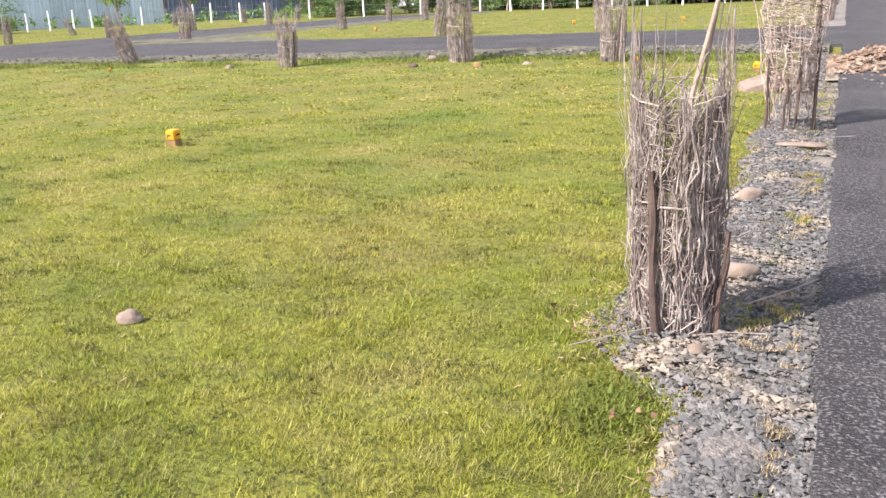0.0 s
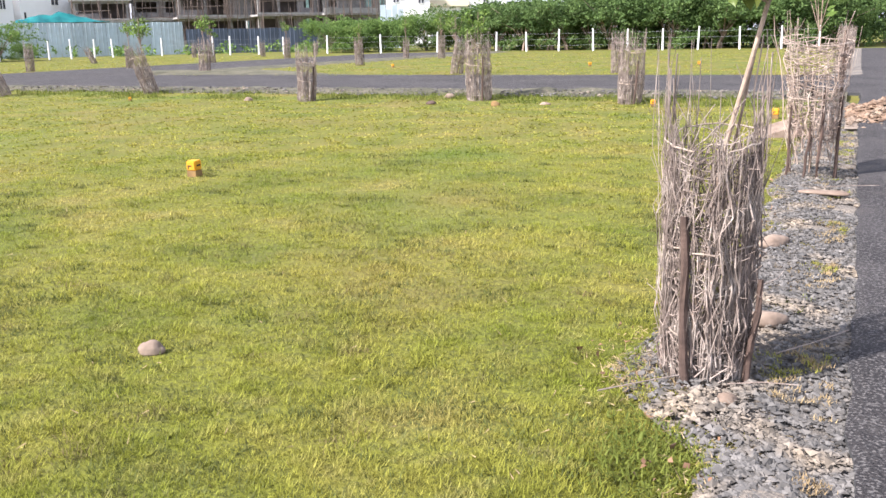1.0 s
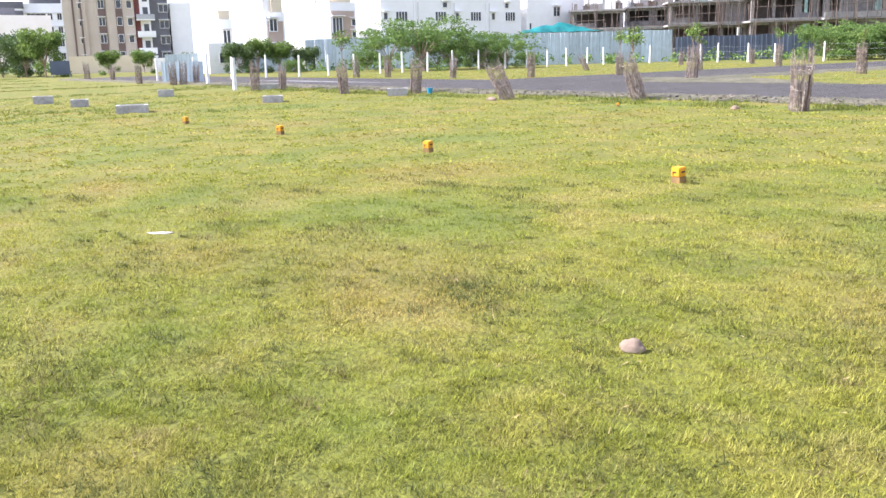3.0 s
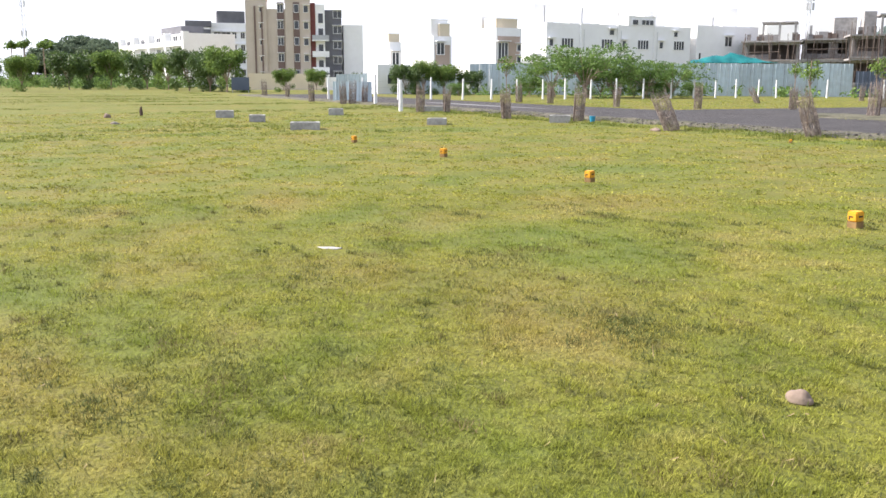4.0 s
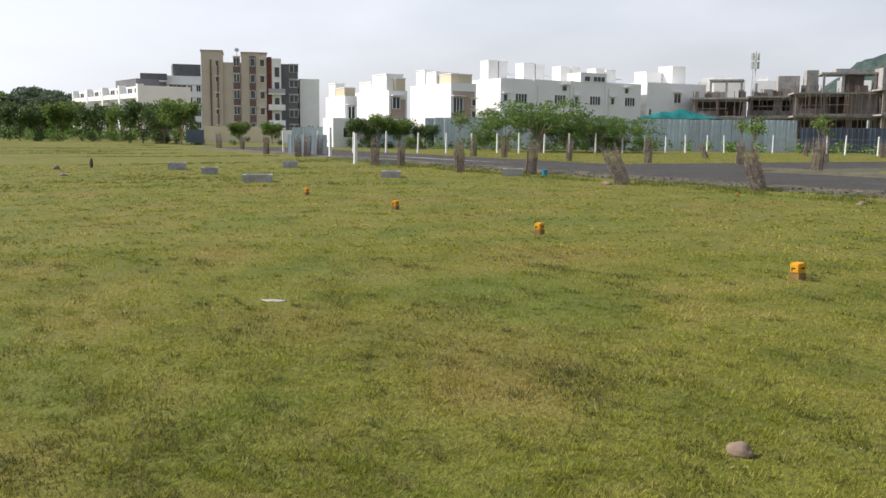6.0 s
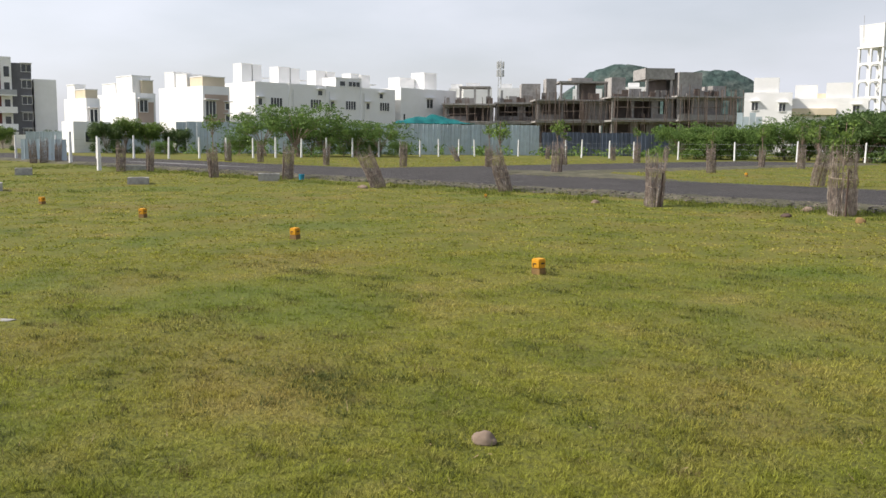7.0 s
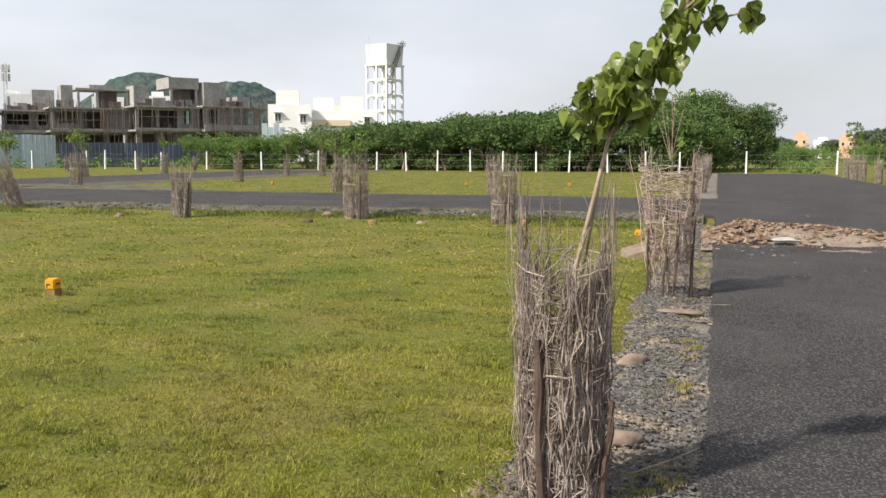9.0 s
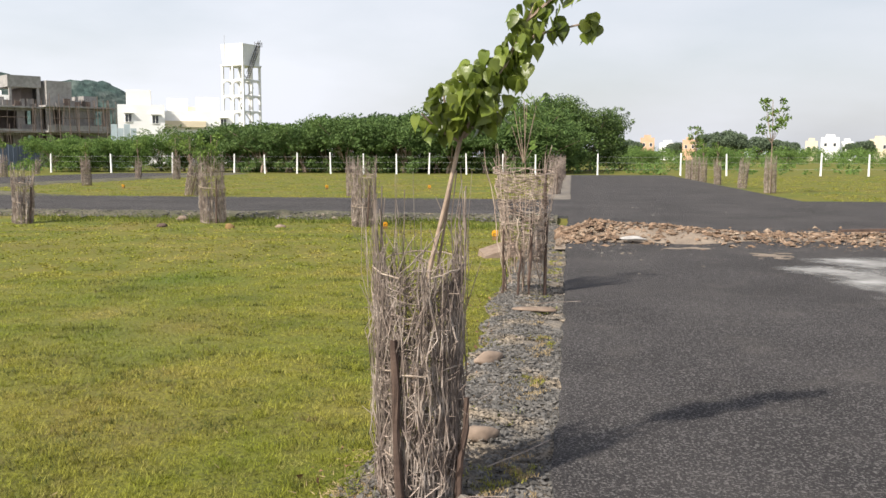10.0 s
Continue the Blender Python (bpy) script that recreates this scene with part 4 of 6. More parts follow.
# taller weeds on the bank of the cross road
rng = np.random.default_rng(81)
wv = []
for i in range(26000):
    x, y = -0.8 - 46 * rng.random() ** 1.2, 20.4 + 2.6 * rng.random()
    if noise.noise((x * 0.55, y * 0.9, 50)) + 0.4 * noise.noise((x * 2.2, y * 2.2, 51)) < -0.05 + 0.22 * (y > 22.2):
        continue
    w, L, ln = rng.random() * 6.28, 0.05 + 0.10 * rng.random(), 0.15 + 0.9 * rng.random()
    z = ground_z(x, y) + 0.01
    fx, fy = math.cos(w), math.sin(w)
    s = 0.010
    wv.append(((x - fy * s, y + fx * s, z), (x + fy * s, y - fx * s, z), (x + fx * L * math.sin(ln), y + fy * L * math.sin(ln), z + L * math.cos(ln))))
tagged(new("bank_weeds", tris("bank_weeds", np.array(wv), M_TUFT)), "ragged green weeds along the bank", "weeds", kind="stuff")

# dry leaves and fallen twigs on the verge
lv = []
for i in range(160):
    y = 2.6 + 9 * rng.random() ** 1.4
    x = verge_edge(y) + 0.5 * rng.random() - 0.25
    w, s = rng.random() * 6.28, 0.008 + 0.014 * rng.random()
    z = 0.03 + 0.02 * rng.random()
    fx, fy = math.cos(w) * s, math.sin(w) * s
    lv.append(((x - fx, y - fy, z), (x + fy * 0.5, y - fx * 0.5, z + 0.012 * rng.normal()), (x + fx, y + fy, z + 0.01 * rng.random()), (x - fy * 0.5, y + fx * 0.5, z + 0.012 * rng.normal())))
tagged(new("dry_leaves", quads("dry_leaves", np.array(lv), M_DRYLEAF)), "brown dry leaves along the edge of the verge", "leaves", kind="stuff")
for x, y, a, L in [(-0.32, 5.45, 52, 0.5), (-0.50, 4.78, 5, 0.3), (-0.98, 4.62, 38, 0.4), (-0.25, 10.3, 12, 0.6), (-0.6, 6.6, 70, 0.3)]:
    t = Tubes(5)
    c, s = math.cos(radians(a)), math.sin(radians(a))
    t.add([Vector((-c * L / 2, -s * L / 2, 0)), Vector((0.03 * s, 0.03 * c, 0.015)), Vector((c * L / 2, s * L / 2, 0.03))], 0.0035, 0.002)
    ob = new("fallen_twig", t.mesh("fallen_twig", M_TWIG))
    ob.location = (x, y, 0.05)
    tagged(ob, "thin dry twig lying on the verge", "twig", "fallen twigs")

# ---- fences ----
def post_mesh(name="post"):
    bm = bmesh.new()
    vs = box(bm, -0.07, 0.07, -0.07, 0.07, -0.1, 1.7)
    for v in vs:
        if v.co.z > 1:
            v.co.x *= 0.72
            v.co.y *= 0.72
    bmesh.ops.bevel(bm, geom=list(bm.edges), offset=0.012, segments=1, affect="EDGES")
    me = bpy.data.meshes.new(name)
    bm.to_mesh(me)
    bm.free()
    me.materials.append(M_POST)
    return me


POST = post_mesh()


def fence(points, label):
    x, y = points[0]
    e = thing("fence", label, "fence", at=(x, y, base_z(x, y)))
    rf = random.Random(len(points))
    w = Tubes(3)
    for i, (px, py) in enumerate(points):
        s = rf.uniform(0.94, 1.06)
        part_mesh("post", POST, e, m=pose(px - x, py - y, 0, rf.uniform(-1.5, 1.5), rf.uniform(-2, 2), rf.uniform(-8, 8)) @ Matrix.Diagonal((1, 1, s, 1)))
        if i:
            qx, qy = points[i - 1]
            for z in (0.5, 1.0, 1.45):
                w.add([Vector((qx - x, qy - y, z)), Vector(((px + qx) / 2 - x, (py + qy) / 2 - y, z - 0.05)), Vector((px - x, py - y, z))], 0.004, 0.004)
    part_mesh("wire", w.mesh("wire", M_STEEL), e, "thin rusty wire")


fence([(x, 74.4) for x in (-45.1, -39.5, -33.9, -28.4, -25.7, -22.9, -20.0, -17.2, -14.4, -11.7, -8.6, -5.6, -3.0)], "row of white concrete fence posts with wire")
fence([(x, 76.0) for x in (2.0, 8.6, 12.2, 19.4, 23.0, 28.0, 33.0, 38.0, 43.0, 48.0)], "widely spaced white concrete fence posts with wire")
fence([(-64.9, y) for y in (23.0, 25.7, 28.6, 31.4, 34.2, 36.8, 39.2, 41.7, 43.9, 46.5, 49.2, 52.1, 55.2, 57.8, 60.4, 62.9, 65.7, 68.0)], "row of white concrete fence posts beside the thorn bushes")
fence([(-62.9, 72.5), (-57.0, 73.0), (-55.2, 73.2), (-52.1, 73.5), (-49.5, 73.8)], "row of white concrete fence posts before the sheet fence")
for px, py, s in [(-44.5, 19.95, 0.95), (-54.4, 22.5, 1.12)]:
    ob = thing("fence_post", "single white concrete post on the grass", "post", at=(px, py, base_z(px, py)))
    part_mesh("post", POST, ob, m=Matrix.Diagonal((1.3, 1.3, s, 1)))


def sheet_fence(p0, p1, h, material, label, width=1.1, proud=0.03):
    """Upright metal sheets with folded ribs, each a piece of its own, with rails behind."""
    (x0, y0), (x1, y1) = p0, p1
    L = math.hypot(x1 - x0, y1 - y0)
    n = round(L / width)
    e = thing("sheet_fence", label, "fence")
    e.matrix_basis = pose(x0, y0, 0, 0, 0, math.degrees(math.atan2(y1 - y0, x1 - x0)))
    w = L / n
    v, f = [], []
    prof = [(0.0, 0.0), (0.2, 0.0), (0.23, proud), (0.30, proud), (0.33, 0), (0.62, 0), (0.65, proud), (0.72, proud), (0.75, 0), (1.0, 0)]
    for u, d in prof:
        v += [(u * (w - 0.03), -d, 0), (u * (w - 0.03), -d, h)]
    f = [(2 * i, 2 * i + 2, 2 * i + 3, 2 * i + 1) for i in range(len(prof) - 1)]
    k = len(v)
    v += [(a, b + 0.012, c) for a, b, c in v]
    f += [(k + 2 * i + 1, k + 2 * i + 3, k + 2 * i + 2, k + 2 * i) for i in range(len(prof) - 1)]
    me = mesh("panel", v, f, material)
    rs = random.Random(n)
    for i in range(n):
        part_mesh("panel", me, e, m=pose(i * w, 0.02 * (i % 2), rs.uniform(-0.04, 0.04)))
    for z in (0.6, h - 0.5):
        part("rail", box_bm(0, L, 0.05, 0.11, z, z + 0.06), M_STEEL, e)


sheet_fence(polar(-62.3, 103), polar(-39.9, 103), 3.45, M_SHEET, "tall fence of pale blue metal sheets")
sheet_fence(polar(-39.75, 103.5), polar(-32.0, 106), 2.7, M_SHEETD, "dark blue metal sheet fence before the building site")
sheet_fence(polar(-70.6, 106), polar(-62.5, 104), 2.25, M_SHEET, "low grey-blue metal sheet fence", 1.4)

sheet_fence((-62.2, 22.4), (-60.2, 24.6), 1.5, M_SHEET, "small pale sheet gate between the twig guards", 1.0)

# ---- buildings ----
def window(parent, x, y, z, w, h, face, panes=2, shade=True, frame_mat=None):
    """A framed window on a wall. face: the outward direction, +x 'E' or -y 'S'."""
    fm = frame_mat or M_WALL
    win = new("window")
    win.parent = parent
    win.matrix_basis = pose(x, y, z, 0, 0, 90 if face == "E" else 0)
    part("pane", box_bm(-w / 2, w / 2, -0.03, 0.05, 0, h), M_GLASS, win, "dark window glass")
    bm = bmesh.new()
    t = 0.07
    box(bm, -w / 2 - t, -w / 2, -0.09, 0.02, -t, h + t)
    box(bm, w / 2, w / 2 + t, -0.09, 0.02, -t, h + t)
    box(bm, -w / 2, w / 2, -0.09, 0.02, h, h + t)
    box(bm, -w / 2, w / 2, -0.12, 0.02, -t, 0)
    for i in range(1, panes):
        c = -w / 2 + w * i / panes
        box(bm, c - 0.035, c + 0.035, -0.075, 0.0, 0, h)
    part("frame", bm, fm, win)
    if shade:
        part("sunshade", box_bm(-w / 2 - 0.25, w / 2 + 0.25, -0.55, 0.02, h + 0.16, h + 0.26), fm, win)


def ring_bm(x0, x1, y0, y1, z0, z1, t):
    """A low wall round a rectangle, in one piece."""
    bm = bmesh.new()
    loops = []
    for d, z in ((0, z0), (0, z1), (t, z1), (t, z0)):
        loops.append([bm.verts.new(p) for p in ((x0 + d, y0 + d, z), (x1 - d, y0 + d, z), (x1 - d, y1 - d, z), (x0 + d, y1 - d, z))])
    for k in range(4):
        a, b = loops[k], loops[(k + 1) % 4]
        for i in range(4):
            bm.faces.new((a[i], a[(i + 1) % 4], b[(i + 1) % 4], b[i]))
    return bm


def block(e, name, x0, x1, y0, y1, z0, z1, material, parapet=0.0, label=""):
    if parapet:
        part("parapet", ring_bm(x0, x1, y0, y1, z1 + 0.002, z1 + parapet, 0.2), material, e)
    return part(name, box_bm(x0, x1, y0, y1, z0, z1), material, e, label)


def villa(y0, y1, h, depth, heads, wins, label, front=-98.0, trim=None):
    """A two-storey white house with a flat roof; its front faces +x, one side faces -y."""
    e = thing("villa", label, "house", "white houses behind the sheet fence", at=(front, y0, 0))
    L = y1 - y0
    block(e, "wall", -depth, 0, 0, L, -0.1, h - 0.75, M_WALL)
    part("parapet", ring_bm(-depth, 0, 0, L, h - 0.748, h, 0.2), M_WALL, e)
    for u, v, w, d, hh, m in heads:              # stair heads and water tanks on the roof
        block(e, "roof_room", -d - v, -v, u, u + w, h - 0.74, h + hh, m)
        part("roof_slab", box_bm(-d - v - 0.06, -v + 0.06, u - 0.06, u + w + 0.06, h + hh + 0.002, h + hh + 0.10), M_WALL, e)
    for u, z, w, hh, p, sh in wins:
        window(e, 0.075 if trim else 0.0, u, z, w, hh, "E", p, sh)
    if trim:
        block(e, "front_panel", 0.0, 0.07, 0.25, L - 0.25, 0, h - 1.0, trim)
    return e


LV = "two-storey white house with flat roof and stair heads"
HEADS = [(1.2, 5, 1.5, 2, 2.5), (2.9, 5, 1.3, 1.6, 2.45), (6.8, 5, 1.8, 2, 2.4), (8.8, 5, 1.4, 1.6, 2.3), (12.9, 5, 1.6, 2, 2.25), (14.8, 5, 1.4, 1.6, 2.2), (19.0, 5, 1.5, 2, 2.2), (20.9, 5, 1.6, 1.6, 2.1)]
row = villa(63.0, 86.0, 8.75, 7.1, [(*h, M_WALL) for h in HEADS] + [(12.6, 0.1, 4.4, 3, 1.1, M_WALL)],
            [(u, z, 1.7, 1.1, 4, False) for u in (3.1, 9.2, 15.0, 21.0) for z in (5.75, 2.2)] + [(u, 5.9, 0.55, 0.8, 1, True) for u in (0.7, 11.9, 18.0)] + [(9.9, 7.45, 0.7, 0.6, 1, True), (20.4, 7.45, 0.6, 0.6, 1, True), (13.6, 8.85, 0.9, 0.6, 1, False), (15.6, 8.85, 1.9, 0.6, 3, False)],
            "long two-storey row of white houses with stair heads")
for u in (5.1, 10.9, 16.8):                     # ribs between the houses of the row
    part("wall_rib", box_bm(0.003, 0.22, u - 0.16, u + 0.16, -0.1, 8.85, bevel=0.05), M_WALL, row)
    part("drain_pipe", box_bm(0.003, 0.10, u + 0.5, u + 0.58, 0, 8.0), M_POST, row, "thin white drain pipe")
for u in (4.3, 10.3, 16.3, 22.6):               # small roof ledges beside the stair heads
    if u != 16.3:
        part("roof_ledge", box_bm(-6.4, -5.2, u, u + 1.3, 9.6, 9.75), M_WALL, row)
villa(87.1, 98.2, 9.1, 10, [(8.2, 4.0, 2.6, 2.9, 2.7, M_WALL), (5.0, 6.0, 3.0, 2.5, 1.9, M_WALL)], [(5.6, 6.4, 1.2, 1.25, 2, True), (9.8, 4.4, 0.8, 1.0, 1, True), (0.6, 4.6, 0.35, 0.8, 1, False), (2.0, 1.6, 1.6, 1.5, 3, True)], LV)
villa(55.8, 59.4, 7.9, 11, [(0.3, 7.5, 2.2, 2.4, 1.9, M_WALL), (0.2, 4.2, 3.3, 2.6, 1.5, M_WALL), (0.5, 0.9, 3.0, 3.0, 1.1, M_CREAM)], [(0.95, 4.2, 1.3, 1.9, 3, True), (3.2, 5.2, 0.5, 0.7, 1, True), (3.2, 3.8, 0.5, 0.7, 1, True)], "white house with tan front and a cream stair head", trim=M_TAN)
villa(47.4, 49.8, 6.7, 10.5, [(0.2, 5.5, 1.9, 3.5, 1.2, M_WALL), (0.1, 0.9, 2.2, 4, 1.9, M_WALL), (1.0, 0.3, 1.3, 0.5, 1.4, M_CREAM)], [(0.9, 4.6, 0.9, 1.3, 2, True), (0.8, 1.9, 1.0, 1.2, 2, True)], "white house with a narrow tan front and white stair head", trim=M_TAN)
villa(41.8, 43.3, 5.9, 6, [(0.1, 0.4, 1.35, 2.6, 0.9, M_CREAM), (0.1, 3.2, 1.2, 2, 1.5, M_WALL)], [(0.75, 3.3, 0.8, 1.4, 2, True)], "small white house with a cream stair head", trim=M_TAN)
pl = thing("plinth_house", "low pale house wall with one dark opening", "house", at=(-94.0, 38.7, 0))
block(pl, "wall", -3, 0, 0, 4.0, -0.1, 3.0, M_WALL, 0.3)
window(pl, 0, 1.8, 1.2, 1.2, 1.0, "E", 1, False)

# the tall apartment block
def at_polar(e, az, d, turn):
    x, y = polar(az, d)
    e.matrix_basis = pose(x, y, 0, 0, 0, turn)


tall = thing("apartment_block", "tall beige and brown apartment block with white balconies", "apartment block")
at_polar(tall, -75.93, 180, 73.5)               # its own x runs along the front, towards the right
block(tall, "wall", 0, 3.9, -0.8, 9, -0.1, 16.4, M_BEIGE, 0.4)
block(tall, "wall", 3.9, 7.4, -0.3, 10, -0.1, 14.4, M_BEIGE, 0.4)
block(tall, "wall", 7.4, 12.1, -0.8, 10, -0.1, 16.3, M_BEIGE, 0.3)
block(tall, "wall", 12.1, 14.9, 0.0, 10, -0.1, 15.2, M_WALL, 0.6)
block(tall, "wall", 15.0, 18.2, 1.6, 12, -0.1, 14.6, M_DKGREY, 0.3)
block(tall, "wall", 18.6, 22.4, 2.6, 14, -0.1, 11.9, M_WALL, 0.3)
part("corner_strip", box_bm(1.6, 1.9, -0.98, -0.81, -0.1, 15.2), M_BROWN, tall)
part("corner_strip", box_bm(2.9, 3.2, -0.98, -0.81, -0.1, 15.0), M_BROWN, tall)
part("roof_band", box_bm(-0.15, 4.05, -0.95, 9.1, 16.82, 17.0), M_TAN, tall)
part("roof_band", box_bm(7.3, 12.3, -1.0, 10.1, 16.62, 16.8), M_TAN, tall)
for x0, x1, y in ((5.9, 7.2, -0.38), (8.9, 10.1, -0.88), (12.15, 13.1, -0.08)):
    for z in range(5):
        block(tall, "brown_panel", x0, x1, y, y + 0.1, 0.8 + z * 3.05, 3.84 + z * 3.05, M_BROWN if x0 < 12 else M_RED)
for z in range(5):
    window(tall, 6.5, -0.38, 2.0 + z * 3.05, 1.0, 1.4, "S", 2, True)
    window(tall, 9.5, -0.88, 2.0 + z * 3.05, 0.8, 1.4, "S", 1, False)
    window(tall, 11.3, -0.8, 2.0 + z * 3.05, 0.8, 1.2, "S", 1, True)
    window(tall, 17.4, 1.6, 1.8 + z * 2.9, 1.6, 1.3, "S", 2, True)
    window(tall, 2.9, -0.8, 2.0 + z * 3.05, 0.5, 0.8, "S", 1, True)
for z in (2.9, 5.9, 8.9):
    bal = new("balcony")
    bal.parent = tall
    part("slab", box_bm(12.4, 15.6, -1.5, -0.02, z, z + 0.22), M_WALL, bal)
    part("rail", box_bm(12.4, 15.6, -1.5, -1.42, z + 0.23, z + 1.1), M_STEEL if z > 6 else M_WALL, bal)
    window(tall, 14.1, 0.0, z + 0.4, 0.9, 2.0, "S", 1, False)
window(tall, 14.1, 0.0, 12.3, 0.9, 1.8, "S", 1, False)
part("porch_roof", box_bm(8.0, 15.6, -2.6, -0.82, 2.3, 2.6), M_WALL, tall)
part("porch_column", box_bm(15.1, 15.5, -2.5, -2.1, 0, 2.3), M_WALL, tall)
dish = Tubes(8)
dish.add([Vector((6.6, 1, 15.2)), Vector((6.6, 1, 17.1))], 0.05, 0.05)
dish.add([Vector((6.6, 1.0, 17.1)), Vector((6.6, 0.7, 17.25))], 0.05, 0.45)
part_mesh("roof_dish", dish.mesh("roof_dish", M_STEEL), tall)

apt = thing("apartment_block", "long white apartment building with dark roof blocks", "apartment block")
at_polar(apt, -83.2, 250, 80)
block(apt, "wall", 16.8, 22.6, -3, 12, -0.1, 14.4, M_WALL, 0.4)
block(apt, "roof_band", 16.4, 22.9, -3.4, 8, 14.9, 16.4, M_DKGREY)
block(apt, "roof_band", 17.0, 22.7, -3.2, 8, 12.1, 14.3, M_DKGREY)
block(apt, "wall", 22.7, 32, -1, 12, -0.1, 15.6, M_WALL, 0.5)
block(apt, "roof_room", 24.5, 31.6, 0, 8, 15.6, 19.2, M_DKGREY)
for fl in range(4):
    for k, w in enumerate((1.7, 2.3, 1.0, 1.0)):
        window(apt, 24.4 + 2.15 * k, -1, 2.6 + fl * 3.2, w, 1.5, "S", 2, True)
wing = thing("apartment_block", "long low white apartment wing with rows of balconies", "apartment block")
wa, wb = Vector(polar(-82.9, 241)), Vector(polar(-79.3, 196))
wing.matrix_basis = pose(wa.x, wa.y, 0, 0, 0, math.degrees(math.atan2(wb.y - wa.y, wb.x - wa.x)))
WL = (wb - wa).length
block(wing, "wall", 0, WL, 0, 10, -0.1, 10.4, M_WALL, 0.5)
block(wing, "roof_room", WL * 0.42, WL * 0.72, 3, 8, 10.4, 13.0, M_DKGREY)
for k in range(5):
    part("pilaster", box_bm(WL * k / 4 - 0.5, WL * k / 4 + 0.5, -1.3, -0.003, -0.1, 11.2), M_WALL, wing)
for fl in range(4):
    for k in range(4):
        x0, x1 = WL * k / 4 + 0.52, WL * (k + 1) / 4 - 0.52
        bal = new("balcony")
        bal.parent = wing
        part("slab", box_bm(x0, x1, -1.2, -0.003, 0.6 + fl * 2.6, 0.8 + fl * 2.6), M_WALL, bal)
        part("rail", box_bm(x0, x1, -1.2, -1.12, 0.803 + fl * 2.6, 1.6 + fl * 2.6), M_WALL, bal)
        for q in (0.3, 0.7):
            window(wing, x0 + (x1 - x0) * q, 0, 1.0 + fl * 2.6, (x1 - x0) * 0.26, 1.7, "S", 2, False)
wallc = thing("compound_wall", "low cream compound wall", "wall")
at_polar(wallc, -75.9, 140, 74)
block(wallc, "wall", 0, 11.5, 0, 0.3, -0.1, 2.5, M_CREAM)
block(wallc, "wall", 11.52, 16.0, 0, 0.3, -0.1, 2.0, M_WALL)


# houses under construction
def frame_house(az, d, turn, bays, depth, floors, fh, walls, seed, label, extra=()):
    """A bare concrete frame: slabs, columns, beams, some infill walls and props."""
    rs = random.Random(seed)
    e = thing("unfinished_house", label, "building site", "houses under construction")
    x, y = polar(az, d)
    e.matrix_basis = pose(x, y, 1.5, 0, 0, turn)
    L = sum(bays)
    part("plinth", box_bm(-0.4, L + 0.4, -0.4, depth, -1.6, -0.004), M_OLDCONC, e)
    xs = [0]
    for b in bays:
        xs.append(xs[-1] + b)
    for k in range(1, floors + 1):
        part("slab", box_bm(-0.6, L + 0.6, -1.3 if k < floors else -0.8, depth, k * fh - 0.22, k * fh), M_SLAB, e)
        part("beam", box_bm(-0.2, L + 0.2, -0.02, 0.24, k * fh - 0.55, k * fh - 0.224), M_SLAB, e)
        if k < floors:
            part("slab_edge", box_bm(-0.6, L + 0.6, -1.34, -1.2, k * fh + 0.004, k * fh + rs.choice((0.25, 0.7))), M_SLAB, e)
    for k in range(floors):
        for x in xs:
            part("column", box_bm(x - 0.16, x + 0.16, 0.0, 0.32, k * fh - 0.05, (k + 1) * fh - 0.56), M_OLDCONC, e)
            part("column", box_bm(x - 0.13, x + 0.13, depth - 0.5, depth - 0.2, k * fh, (k + 1) * fh - 0.23), M_OLDCONC, e)
        part("back_wall", box_bm(0, L, depth * 0.55, depth * 0.55 + 0.2, k * fh, (k + 1) * fh - 0.23), M_SHADEIN, e)
        for i in range(len(bays)):
            a, b = xs[i] + 0.18, xs[i + 1] - 0.18
            kind = walls[k][i]
            if kind == "w":
                part("infill_wall", box_bm(a, b, 0.06, 0.22, k * fh, (k + 1) * fh - 0.57), M_OLDCONC, e)
            elif kind == "o":
                m = (a + b) / 2
                for q in ((a, m - 0.6), (m + 0.6, b)):
                    part("infill_wall", box_bm(q[0], q[1], 0.06, 0.22, k * fh, (k + 1) * fh - 0.57), M_OLDCONC, e)
                part("sill_wall", box_bm(m - 0.6, m + 0.6, 0.07, 0.21, k * fh, k * fh + 0.9), M_OLDCONC, e)
            elif kind == "l":
                part("low_wall", box_bm(a, b, 0.06, 0.2, k * fh, k * fh + 0.95), M_OLDCONC, e)
    for i in range(int(L / 0.24)):               # wooden props and scaffold poles
        x = rs.uniform(-0.5, L + 0.5)
        y = rs.uniform(-1.9, -0.4)
        k = rs.randrange(floors)
        t = Tubes(5)
        t.add([Vector((x, y, k * fh)), Vector((x + rs.uniform(-0.3, 0.3), y, (k + 1) * fh + rs.choice((-0.2, 0.0, 0.9))))], 0.05, 0.04)
        part_mesh("prop", t.mesh("prop", M_PROP), e, "wooden prop")
    for k in range(1, 2 * floors):
        t = Tubes(5)
        z = k * fh / 2 + rs.uniform(-0.3, 0.3)
        t.add([Vector((rs.uniform(-0.6, 0.8), -1.95, z)), Vector((L * rs.uniform(0.5, 1.05), -1.95, z + rs.uniform(-0.2, 0.2)))], 0.045, 0.045)
        part_mesh("scaffold_pole", t.mesh("scaffold_pole", M_PROP), e, "horizontal scaffold pole")
    if seed in (3, 5):                          # a scaffold of poles before the front
        for i in range(int(L / 1.3) + 2):
            t = Tubes(5)
            x = -0.5 + 1.3 * i
            t.add([Vector((x, -1.75, 0)), Vector((x + rs.uniform(-0.1, 0.1), -1.75, floors * fh + rs.uniform(0.2, 1.6)))], 0.05, 0.045)
            part_mesh("scaffold_pole", t.mesh("scaffold_pole", M_PROP), e, "upright scaffold pole")
